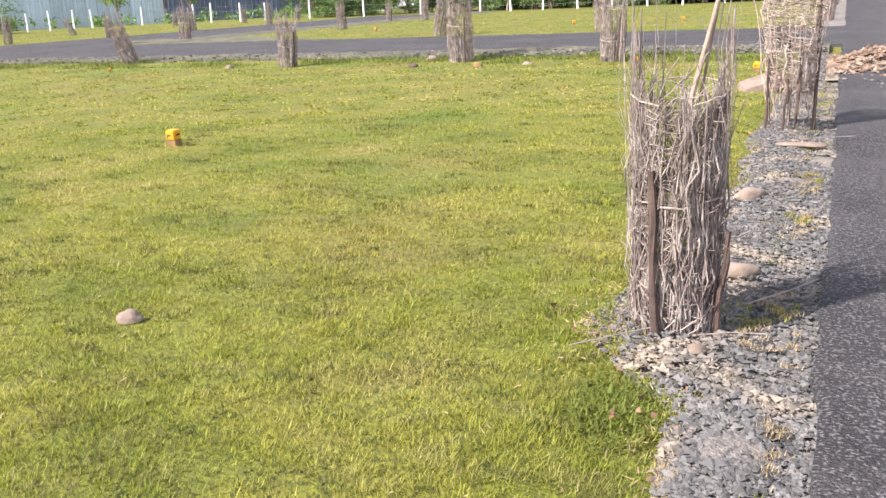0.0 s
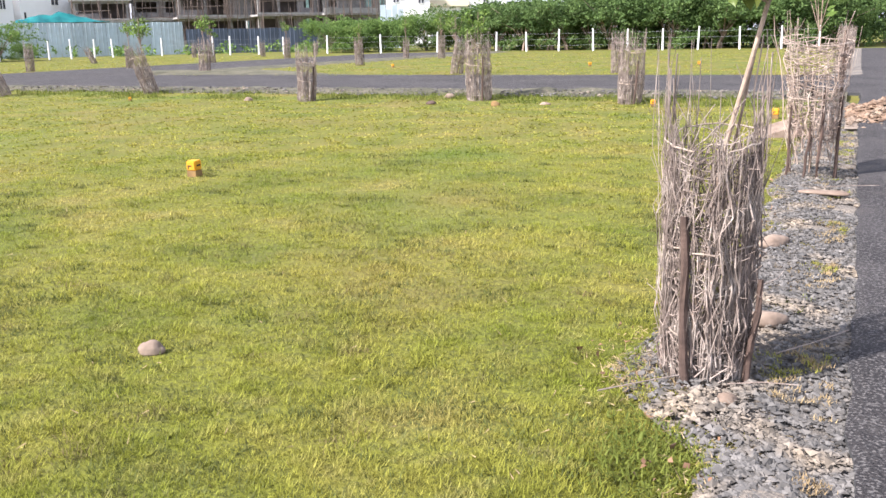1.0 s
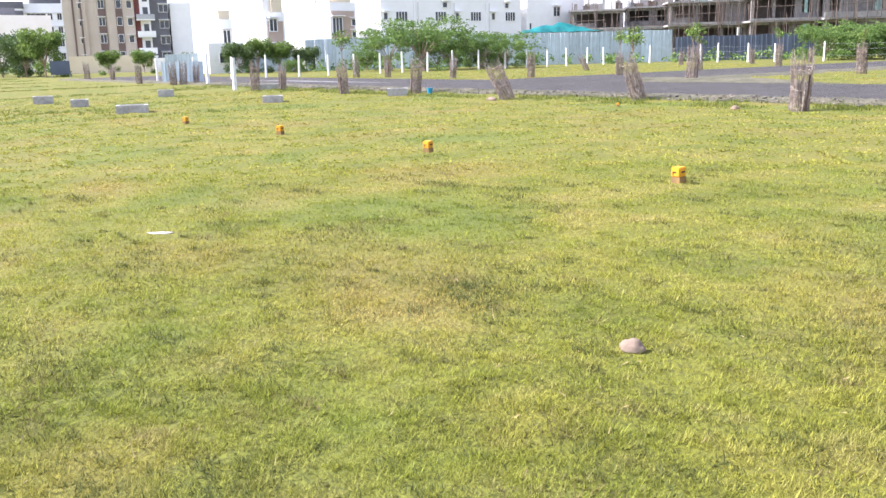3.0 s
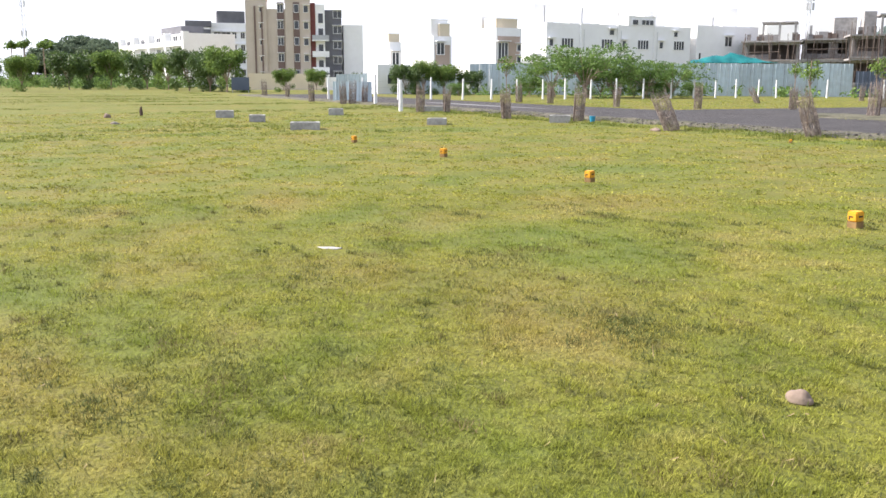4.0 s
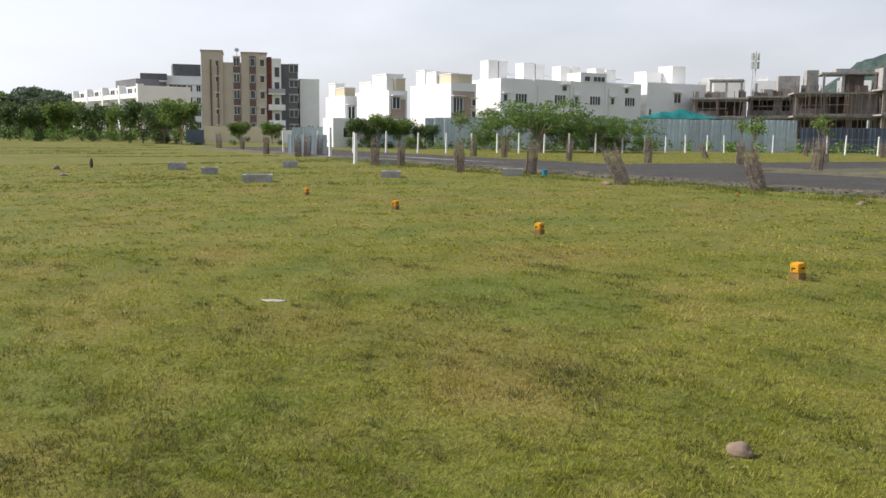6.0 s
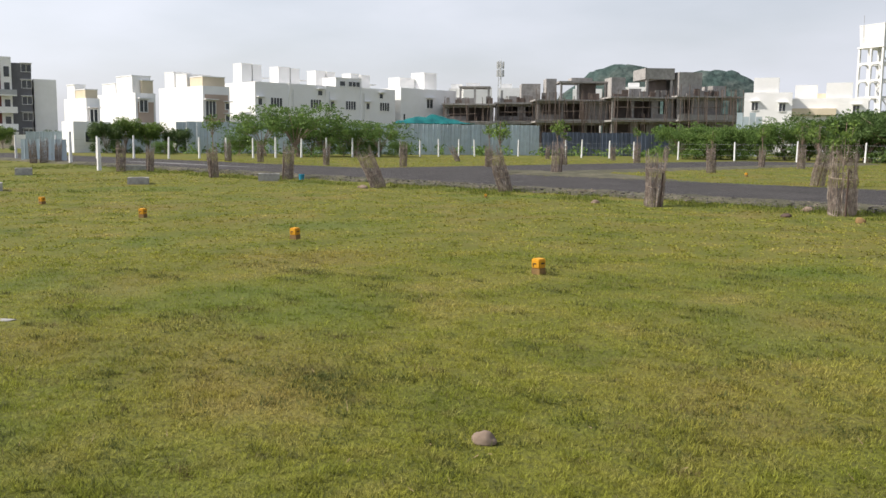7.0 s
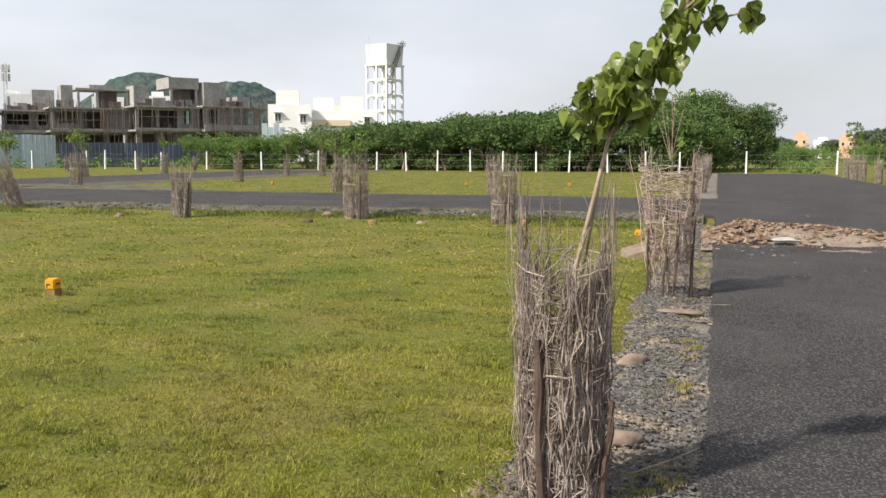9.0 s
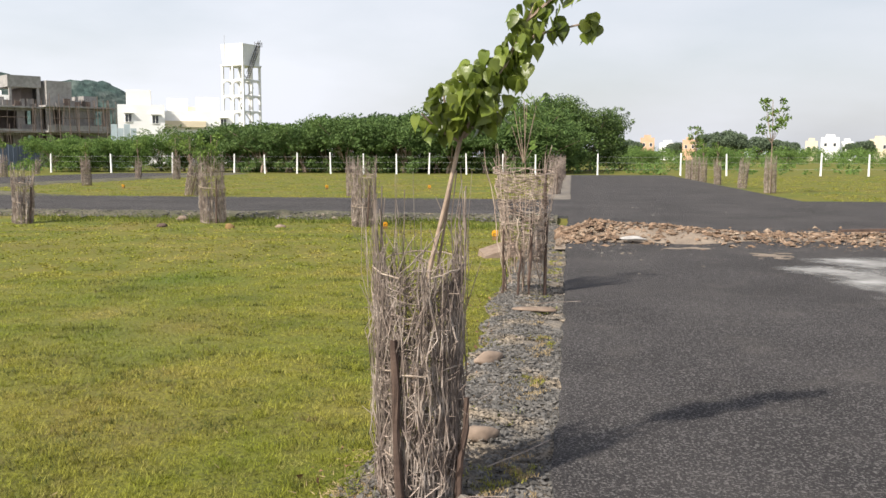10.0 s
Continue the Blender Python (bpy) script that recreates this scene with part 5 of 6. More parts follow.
    for i in range(len(xs) * 2):                # formwork boards and stub walls left on the top slab
        x, q = rs.uniform(0, L - 0.6), rs.uniform(0.3, 1.3)
        part("stub_wall", box_bm(x, x + q, 0.3, 0.45, floors * fh + 0.003, floors * fh + rs.uniform(0.3, 1.1)), rs.choice((M_OLDCONC, M_PROP)), e)
    for x in xs:                                # starter bars above the top slab
        for q in (-0.1, 0.1):
            t = Tubes(4)
            t.add([Vector((x + q, 0.15, floors * fh)), Vector((x + q * 1.6, 0.15, floors * fh + rs.uniform(0.6, 1.2)))], 0.03, 0.02)
            part_mesh("starter_bar", t.mesh("starter_bar", M_STAKE), e)
    for x0, x1, y0, y1, z0, z1, m in extra:
        block(e, "roof_room", x0, x1, y0, y1, z0, z1, m)
    return e


LC = "raw grey concrete house frame under construction"
# D_ darkens rooms under the roof slabs by colour, in place of shade
S_, D_ = M_SLAB, M_SHADEIN
frame_house(-45.8, 132, 42, [3.2, 3.4], 9, 2, 2.75, ["l-", "l-"], 1, LC, [(1.8, 6.4, 1.5, 6, 7.9, 8.1, S_), (1.9, 2.2, 1.6, 1.9, 5.5, 7.9, S_), (6.0, 6.3, 1.6, 1.9, 5.5, 7.9, S_), (4.0, 4.3, 1.6, 1.9, 5.5, 7.9, S_), (2.2, 4.0, 2.2, 2.4, 5.5, 6.4, S_)])
frame_house(-42.5, 134, 45, [3.0, 3.2], 9, 2, 2.9, ["l-", "lo"], 2, LC, [(3.4, 6.2, 1.0, 5, 5.8, 8.6, S_), (0.4, 0.7, 1.0, 1.3, 5.8, 7.6, S_), (1.6, 2.8, 1.4, 1.6, 5.8, 6.8, S_)])
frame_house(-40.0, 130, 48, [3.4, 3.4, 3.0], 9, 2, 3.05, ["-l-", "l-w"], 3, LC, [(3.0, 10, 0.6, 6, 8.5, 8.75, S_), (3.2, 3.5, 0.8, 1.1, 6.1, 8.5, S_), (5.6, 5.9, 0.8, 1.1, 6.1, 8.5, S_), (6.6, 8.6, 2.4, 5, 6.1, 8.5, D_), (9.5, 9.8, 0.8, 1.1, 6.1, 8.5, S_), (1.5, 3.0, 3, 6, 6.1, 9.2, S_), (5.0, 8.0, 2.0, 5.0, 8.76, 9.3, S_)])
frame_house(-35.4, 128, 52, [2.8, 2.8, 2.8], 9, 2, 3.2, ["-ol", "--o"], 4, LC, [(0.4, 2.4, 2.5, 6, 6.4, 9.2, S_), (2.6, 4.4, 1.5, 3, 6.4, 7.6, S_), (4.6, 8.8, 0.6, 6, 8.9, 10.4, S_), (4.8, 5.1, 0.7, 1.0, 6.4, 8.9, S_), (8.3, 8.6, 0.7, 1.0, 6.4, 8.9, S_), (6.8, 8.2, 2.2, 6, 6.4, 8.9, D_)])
frame_house(-31.5, 130, 56, [2.6, 3.0, 2.8], 9, 2, 3.3, ["oow", "owo"], 5, "raw grey block-walled house under construction with scaffold", [(0.4, 3.8, 1.0, 6, 6.6, 9.9, S_), (4.4, 4.7, 1.0, 1.3, 6.6, 8.0, S_), (6.2, 8.2, 2.5, 6, 6.6, 8.2, S_)])
for az, d, h, w in [(-43.8, 160, 10.6, 5), (-41.8, 165, 10.8, 4), (-37.0, 160, 10.4, 5), (-34.0, 165, 11, 4), (-44.9, 162, 10.5, 4)]:
    wh = thing("villa", "white house behind the building site", "house")
    at_polar(wh, az, d, -az)
    block(wh, "wall", -w / 2, w / 2, 0, 6, -0.1, h, M_WALL, 0.4)
    block(wh, "roof_room", -w / 2 + 0.4, 0.4, 1, 4, h, h + 1.2, M_WALL)

# pale houses and water tower beyond the scrub
w1 = thing("villa", "white two-storey house above the scrub", "house")
at_polar(w1, -27.72, 150, 25)
block(w1, "wall", 0, 7.0, 0, 8, -0.1, 9.0, M_WALL, 0.5)
block(w1, "roof_room", 1.3, 5.0, 0.5, 5, 9.0, 11.8, M_WALL)
window(w1, 5.6, 0, 6.6, 0.9, 1.2, "S", 2, True)
window(w1, 1.6, 0, 6.8, 0.9, 1.2, "S", 2, True)
w2 = thing("villa", "cream and white terraced house above the scrub", "house")
at_polar(w2, -25.05, 155, 23)
block(w2, "wall", 0, 10.9, 0, 8, -0.1, 8.0, M_WALL, 0.8)
block(w2, "roof_room", 0.3, 3.6, 2, 5, 8.0, 11.0, M_WALL)
block(w2, "roof_room", 4.9, 8.7, 0.6, 5, 8.0, 11.2, M_WALL)
block(w2, "roof_room", 3.62, 4.88, 1.6, 4, 8.0, 9.6, M_CREAM)
block(w2, "balcony_band", -0.3, 6.5, -0.9, -0.02, 6.2, 7.2, M_CREAM)
window(w2, 9.3, 0, 6.4, 0.9, 1.2, "S", 2, True)
br = thing("sheet_stack", "upright blue-grey metal sheets beside the building site", "metal sheet")
at_polar(br, -28.1, 118, 28)
for i in range(4):
    part("sheet", box_bm(i * 0.75, i * 0.75 + 0.7, 0, 0.05, 0, 5.4 - 0.5 * (i % 2)), M_SHEET, br)

tower = thing("water_tower", "white concrete water tower with stair and ring beams", "water tower")
at_polar(tower, -20.5, 185, -19)
tower.matrix_basis = tower.matrix_basis @ Matrix.Diagonal((0.87, 0.87, 1, 1))
cols = [(x, y) for x in (-2.9, 0, 2.9) for y in (-2.9, 0, 2.9)]
for x, y in cols:
    part("column", box_bm(x - 0.22, x + 0.22, y - 0.22, y + 0.22, -0.1, 19.0), M_POST, tower)
HAUNCH = mesh("haunch", [(x, y, z) for y in (-0.13, 0.13) for x, z in ((0, 0), (0.75, 0), (0.26, -0.2), (0, -0.6))], [(0, 1, 2, 3), (7, 6, 5, 4), (1, 0, 4, 5), (2, 1, 5, 6), (3, 2, 6, 7), (0, 3, 7, 4)], M_POST)
for z in (3.8, 6.9, 9.95, 13.0, 16.05):
    for q in (-2.9, 0, 2.9):
        part("ring_beam", box_bm(-3.05, 3.05, q - 0.16, q + 0.16, z, z + 0.38), M_POST, tower)
        part("ring_beam", box_bm(q - 0.15, q + 0.15, -2.74, 2.74, z + 0.003, z + 0.377), M_POST, tower)
    for q in (-2.9, 2.9):                       # haunches where the beams meet the columns
        for c, d in ((-2.9, 1), (0, -1), (0, 1), (2.9, -1)):
            part_mesh("haunch", HAUNCH, tower, m=pose(c + d * 0.22, q, z, 0, 0, 0 if d > 0 else 180))
            part_mesh("haunch", HAUNCH, tower, m=pose(q, c + d * 0.22, z, 0, 0, 90 * d))
part("deck", box_bm(-3.25, 3.25, -3.25, 3.25, 19.0, 19.3), M_POST, tower)
bm = bmesh.new()
vs = box(bm, -3.1, 3.1, -3.1, 3.1, 19.3, 23.05)
for v in vs:
    if v.co.z < 20:
        v.co.x *= 0.93
        v.co.y *= 0.93
part("tank", bm, M_POST, tower, "white square tank with flared sides")
part("tank_lid", box_bm(-3.15, 3.15, -3.15, 3.15, 23.05, 23.2), M_POST, tower)
st = Tubes(5)
for k in range(5):
    z0 = 0.2 + 3.7 * k
    a, b = (-2.4, 2.4) if k % 2 else (2.4, -2.4)
    st.add([Vector((1.4, a, z0)), Vector((1.4, b, z0 + 3.7))], 0.12, 0.12)
st.add([Vector((-2.0, -3.2, 19.2)), Vector((-2.0, -3.2, 24.9))], 0.05, 0.05)
part_mesh("stair", st.mesh("stair", M_STEEL), tower, "grey steel stair flights")
bm = bmesh.new()                                 # the steep stair up the tank
for k in range(16):
    f = k / 15
    y, z = -2.0 + 4.2 * f, 16.6 + 6.5 * f
    box(bm, 3.2, 3.85, y - 0.16, y + 0.16, z, z + 0.1)
for x in (3.2, 3.85):
    for dz in (0.0, 0.95):
        v4 = [bm.verts.new((x + dx, -2.0 + 4.2 * f + 0.0, 16.6 + 6.5 * f + dz + dy)) for f in (0, 1) for dx, dy in ((-0.05, -0.14), (0.05, -0.14), (0.05, 0.14), (-0.05, 0.14))]
        for q in range(4):
            bm.faces.new((v4[q], v4[(q + 1) % 4], v4[4 + (q + 1) % 4], v4[4 + q]))
        bm.faces.new((v4[3], v4[2], v4[1], v4[0]))
        bm.faces.new(v4[4:])
part("ladder", bm, M_DKGREY, tower, "dark slanting stair on the tank")
bm = bmesh.new()
for x, y in ((2.7, 1.6), (2.7, 2.9), (3.7, 1.6), (3.7, 2.9)):
    box(bm, x - 0.05, x + 0.05, y - 0.05, y + 0.05, 22.9, 23.9)
box(bm, 2.6, 3.8, 1.5, 3.0, 23.5, 23.57)
part("rail", bm, M_DKGREY, tower, "dark hand rail at the stair head")

# masts
def mast(az, d, h, dense):
    e = thing("phone_mast", "slim grey lattice phone mast with panel antennas", "mast")
    at_polar(e, az, d, 20)
    t = Tubes(4)
    s = 0.7
    for x, y in ((-s, -s), (s, -s), (0, s)):
        t.add([Vector((x, y, 0)), Vector((x * 0.45, y * 0.45, h))], 0.12, 0.09)
    k = 0
    z = 1.0
    while z < h - 1:
        f = 1 - 0.55 * z / h
        t.add([Vector((-s * f, -s * f, z)), Vector((s * f, -s * f, z + 1.2)), Vector((0, s * f, z + 2.2))], 0.05, 0.05)
        z += 1.3
    part_mesh("lattice", t.mesh("lattice", M_STEEL), e)
    for i in range(6 if dense else 3):
        a = 2 * math.pi * i / (6 if dense else 3)
        for z in ((h - 1.2, h - 3.4) if dense else (h - 1.2, h * 0.6)):
            part("antenna", box_bm(0.9 * math.cos(a) - 0.16, 0.9 * math.cos(a) + 0.16, 0.9 * math.sin(a) - 0.16, 0.9 * math.sin(a) + 0.16, z - 0.9, z + 0.9), M_POST if not dense else M_STEEL, e)


mast(-42.4, 250, 23.5, True)
mast(-88.2, 300, 24.5, False)

# the teal net heaped on the sheet fence
tn = strip("shade_net", M_TEAL, axis([(0, 12, 0.5)]), axis([(0, 2.6, 0.3)]),
           lambda u, v: (0, u, 3.0 + max(0.0, 0.95 * math.sin(math.pi * min(1, (u + 1.0) / 12.5)) + 0.4 * noise.noise((u * 0.8, v, 3))) * (1 - abs(v - 1.3) / 1.3) + 0.1 * noise.noise((u * 2, v * 2, 1))))
for v in tn.data.vertices:
    v.co.x = noise.noise((v.co.y, v.co.z, 6)) * 0.4 + (v.index // 25) * 0.3
tn.matrix_basis = pose(*polar(-48.9, 104.5), 0.4, 0, 0, -43) @ Matrix.Diagonal((1, 0.74, 1.05, 1))
tagged(tn, "heap of teal green shade netting behind the sheet fence", "netting")

# hill
def hill_z(x, y):
    z = 77 * math.exp(-(((x + 541) / 56) ** 2 + ((y - 757) / 90) ** 2)) + 65 * math.exp(-(((x + 455) / 58) ** 2 + ((y - 812) / 90) ** 2)) + 32 * math.exp(-(((x + 360) / 80) ** 2 + ((y - 860) / 90) ** 2))
    return z * (1 + 0.05 * noise.noise((x * 0.02, y * 0.02, 3))) + 2.2 * noise.noise((x * 0.07, y * 0.07, 1)) + 4.2 * noise.noise((x * 0.15, y * 0.15, 8)) - 4


hill = strip("hill", M_HILL, axis([(-760, -160, 4.5)]), axis([(560, 1060, 5.5)]), lambda x, y: (x, y, hill_z(x, y)))
tagged(hill, "low wooded hill with a bluish haze tint", "hill", kind="structure")

# far small houses on the horizon to the north
for az, d, w, h, m in [(4.6, 340, 5, 8.0, M_PEACH), (5.8, 360, 6, 6.4, M_WALL), (7.1, 350, 5, 7.4, M_PEACH), (9.9, 340, 4, 7.6, M_PEACH), (14.0, 350, 4, 6.8, M_CREAM), (15.0, 350, 6, 8.0, M_WALL), (15.9, 355, 4, 6.6, M_WALL), (17.6, 330, 6, 7.0, M_CREAM), (21, 330, 8, 7.5, M_WALL)]:
    fh = thing("far_house", "small painted house on the horizon", "house", "far houses")
    at_polar(fh, az, d, -az)
    block(fh, "wall", -w / 2, w / 2, 0, 6, -0.1, h, m, 0.4)
    block(fh, "roof_room", -w / 4, w / 4, 1, 4, h, h + 1.4, m)
    for k in (-1, 1):
        window(fh, k * w / 4, 0, h - 2.8, 0.9, 1.2, "S", 1, False)
hut = thing("thatched_hut", "small brown thatched hut under trees", "hut")
hut.matrix_basis = pose(-150.1, -4.1, 0, 0, 0, 92) @ Matrix.Diagonal((0.84, 0.84, 0.95, 1))
block(hut, "wall", -2.8, 2.8, -2, 2, -0.1, 1.5, M_THATCH)
me = mesh("roof", [(-3.6, -2.8, 1.1), (3.6, -2.8, 1.1), (3.6, 2.8, 1.1), (-3.6, 2.8, 1.1), (-1.2, 0, 3.6), (1.2, 0, 3.6)], [(0, 1, 5, 4), (1, 2, 5), (2, 3, 4, 5), (3, 0, 4), (3, 2, 1, 0)], M_THATCH)
part_mesh("roof", me, hut, "sloping thatch roof")

# ---- the sapling in the nearest guard ----
def leaf_mesh():
    """A heart-shaped leaf with a drawn-out tip, folded along its midrib."""
    half = [(0.0, 0.0), (0.28, -0.06), (0.45, 0.12), (0.46, 0.32), (0.33, 0.58), (0.16, 0.80), (0.045, 0.95), (0.0, 1.1)]
    v, f = [], []
    for i, (w, t) in enumerate(half):
        z = -0.22 * t * t
        v += [(-w, t, z + 0.28 * w), (0, t if 0 < i < 7 else t, z), (w, t, z + 0.28 * w)]
    for i in range(len(half) - 1):
        a = 3 * i
        f += [(a, a + 1, a + 4, a + 3), (a + 1, a + 2, a + 5, a + 4)]
    return mesh("leaf", v, f, M_LEAF, True)


LEAF = leaf_mesh()
sapling = thing("sapling", "leaning young tree with heart-shaped green leaves in a twig guard", "sapling")
sapling.matrix_basis = pose(-0.795, 4.95, 0.0, 0, 0, 17) @ Matrix.Diagonal((0.95, 0.95, 0.985, 1))     # its x runs to the right of the view
rng = np.random.default_rng(12)
tt = Tubes(8)
tt.add([Vector(p) for p in ((-0.04, 0.02, -0.05), (0.0, 0.02, 0.5), (0.09, 0.02, 1.1), (0.17, 0.01, 1.42), (0.23, 0, 1.68))], 0.014, 0.010)
part_mesh("trunk", tt.mesh("trunk", M_BARK), sapling)
tt = Tubes(6)
tt.add([Vector(p) for p in ((0.02, 0.03, 0.0), (0.10, 0.05, 0.9), (0.18, 0.03, 1.4), (0.22, 0.01, 1.66))], 0.008, 0.006)
part_mesh("side_stem", tt.mesh("side_stem", M_BARK), sapling)
BR = [((0.23, 0, 1.68), (0.17, 0.03, 1.82), (0.14, 0.02, 1.95)), ((0.23, 0, 1.68), (0.32, -0.03, 1.86), (0.44, -0.02, 2.02)), ((0.44, -0.02, 2.02), (0.52, 0.02, 2.16), (0.60, 0.02, 2.32)),
      ((0.50, 0.0, 2.13), (0.66, 0.02, 2.19), (0.88, 0.03, 2.24)), ((0.25, 0, 1.70), (0.36, 0.10, 1.80), (0.44, 0.15, 1.88)), ((0.23, 0, 1.68), (0.10, -0.08, 1.74), (0.03, -0.12, 1.80)), ((0.56, 0.02, 2.24), (0.70, -0.03, 2.36), (0.84, -0.02, 2.42))]
for b in BR:
    q = Tubes(5)
    q.add([Vector(p) for p in b], 0.009, 0.004)
    part_mesh("branch", q.mesh("branch", M_BARK), sapling)
LC_ = [(0.23, 0, 1.84, 0.16, 62), (0.12, -0.04, 1.77, 0.11, 26), (0.36, 0.02, 1.84, 0.13, 34), (0.30, 0.02, 1.96, 0.11, 26), (0.43, 0, 2.00, 0.13, 44), (0.53, 0.02, 2.13, 0.10, 26), (0.60, 0.02, 2.26, 0.12, 28), (0.86, 0.03, 2.21, 0.07, 12), (0.70, 0.02, 2.21, 0.06, 8), (0.78, -0.02, 2.40, 0.12, 16)]
for x, y, z, r, n in LC_:
    for i in range(int(n * (1.6 if z < 2.0 else 1.25))):
        d = rand_unit(rng) * r * rng.random() ** 0.4
        s = 0.056 + 0.028 * rng.random()
        # blades hang from their stalks, tips down
        m = Matrix.LocRotScale((x + d[0], y + d[1], z + d[2] * 0.85 + 0.02), Euler((radians(-97 + 22 * rng.normal()), 0.25 * rng.normal(), rng.random() * 6.28), "XYZ"), (s, s, s))
        part_mesh("leaf", LEAF, sapling, m=m)


def small_tree(seed, h0, h1, spread, per, leaf, material, label, arms=7, clump=0.24, stem=0.025):
    """A thin stem that rises out of a guard with a loose head of leaves."""
    r = np.random.default_rng(seed)
    e = thing("sapling", label, "sapling", "saplings in tree guards")
    t = Tubes(5)
    t.add([Vector((0, 0, 0)), Vector((0.03, 0, h0 * 0.6)), Vector((0.0, 0.02, h1))], stem, stem * 0.5)
    cl = []
    for i in range(arms):
        a = i * 2.4
        p = (spread * math.cos(a) * (0.4 + 0.6 * r.random()), spread * math.sin(a) * (0.4 + 0.6 * r.random()), h0 + (h1 - h0) * r.random())
        q = Tubes(4)
        q.add([Vector((0, 0, h0 * 0.9)), Vector(p)], min(0.01, stem * 0.4), 0.003)
        part_mesh("branch", q.mesh("branch", M_BARK), e)
        cl.append((*p, clump))
    part_mesh("trunk", t.mesh("trunk", M_BARK), e)
    part_mesh("crown", leaf_cloud("crown", r, cl, per, leaf, material, 0.7), e)
    return e


s1 = small_tree(51, 1.7, 2.3, 0.22, 600, 0.06, M_CROWN, "small leafy sapling rising from a twig guard")
place_copies(s1, [(-26.2, 33.2, 1.1, 0), (-36.1, 39.3, 1.1, 40), (-34.1, 20.3, 1.15, 80), (-38.0, 57.2, 1.15, 150), (7.7, 56.8, 1.0, 30), (7.85, 52.3, 1.0, 90), (-19.3, 21.8, 0.95, 30), (-24.0, 43.0, 0.95, 300), (-27.3, 55.0, 1.1, 20)])
s2 = small_tree(52, 2.2, 3.7, 0.7, 650, 0.085, M_CROWN, "slender feathery sapling above a twig guard", 14, 0.22)
s3 = small_tree(54, 1.7, 2.25, 0.24, 420, 0.06, M_CROWN, "sparse thin sapling in the woven twig guard", 7, 0.14, 0.008)
place_copies(s3, [(-0.62, 11.2, 1.0, 10)])
palm = small_tree(53, 8.8, 10.2, 1.1, 60, 0.34, M_CROWN, "tall palm tree on the horizon", 9, 0.9, 0.24)
tagged(palm, category="palm", group="palms on the horizon")
place_copies(palm, [(*polar(-90.5, 250), 1.0, 0), (*polar(-88.95, 255), 1.02, 80), (*polar(-88.3, 262), 1.08, 140), (*polar(-87.3, 250), 1.05, 200), (*polar(-86.9, 265), 1.08, 250), (*polar(-90.2, 270), 0.95, 20)])
place_copies(s2, [(8.2, 40.6, 1.05, 0), (-14.3, 33.3, 0.62, 120), (-25.0, 55.6, 0.75, 160), (7.6, 59.5, 0.9, 70), (-8.5, 21.3, 0.56, 220), (-37.4, 47.9, 0.7, 200)])

# ---- small things on the lawn ----
def marker(x, y, s=1.0, turn=5, lean=0.0):
    e = thing("survey_stone", "small square survey stone painted yellow with black marks", "survey stone", "yellow survey stones", at=(x, y, base_z(x, y)))
    e.rotation_euler = (radians(lean), 0, radians(turn))
    h = 0.066 * s
    part("body", box_bm(-h, h, -h, h, -0.05, 0.085 * s), M_MARKBASE, e, "bare brown lower part", False)
    part("cap", box_bm(-h - 0.003, h + 0.003, -h - 0.003, h + 0.003, 0.085 * s + 0.001, 0.21 * s, bevel=0.012), M_YELLOW, e, "yellow painted top")
    for q in ((-h * 0.6, h * 0.2, -h - 0.007, -h - 0.002, 0.14 * s, 0.155 * s), (-h * 0.6, -h * 0.4, -h - 0.007, -h - 0.002, 0.11 * s, 0.137 * s), (h + 0.002, h + 0.007, -h * 0.5, h * 0.5, 0.14 * s, 0.16 * s)):
        part("mark", box_bm(*q), M_BLACK, e, "black painted stroke")


for x, y, s in [(-7.16, 9.22, 0.92), (-12.2, 9.2, 0.9), (-17.45, 9.17, 0.9), (-22.4, 9.02, 0.85), (-1.5, 18.0, 0.85), (-4.1, 20.2, 0.7), (-17.8, 19.6, 0.5), (-20.5, 40.0, 0.8), (-11.0, 40.5, 0.9), (-6.4, 41.0, 0.9)]:
    marker(x, y, s, 12 + 14 * math.sin(x), 3 * math.sin(y * 5))


def rock(name, x, y, sx, sy, sz, material, label, seed, category="stone", turn=0, z=0.0):
    bm = bmesh.new()
    bmesh.ops.create_icosphere(bm, subdivisions=3, radius=1.0)
    for v in bm.verts:
        v.co *= 1 + 0.32 * noise.noise(v.co * 1.1 + Vector((seed * 7.1, 0, 0))) + 0.06 * noise.noise(v.co * 4 + Vector((0, seed, 0)))
        v.co.x, v.co.y, v.co.z = v.co.x * sx, v.co.y * sy, max(v.co.z * sz, -0.4 * sz)
    me = bpy.data.meshes.new(name)
    bm.to_mesh(me)
    bm.free()
    me.materials.append(material)
    me.shade_smooth()
    ob = new(name, me)
    ob.matrix_basis = pose(x, y, base_z(x, y) + 0.25 * sz + z, 0, 0, turn)
    return tagged(ob, label, category)


rock("stone", -3.41, 4.29, 0.072, 0.055, 0.047, M_PALE, "rounded pale brown stone lying in the grass", 1, turn=20)
rock("stone", -0.68, 7.6, 0.15, 0.07, 0.06, M_PALE, "pale flat stone on the gravel verge", 2, turn=60, z=0.045)
rock("stone", -0.57, 5.75, 0.11, 0.07, 0.05, M_PALE, "pale broken stone on the gravel near the guard", 16, turn=25, z=0.04)
rock("stone", -0.62, 4.6, 0.06, 0.045, 0.035, M_PALE, "small pale stone at the edge of the gravel", 17, turn=80, z=0.03)
rock("stone", -0.42, 9.9, 0.22, 0.10, 0.03, M_PALE, "flat pale stone slab beside the guard", 3, turn=10, z=0.05)
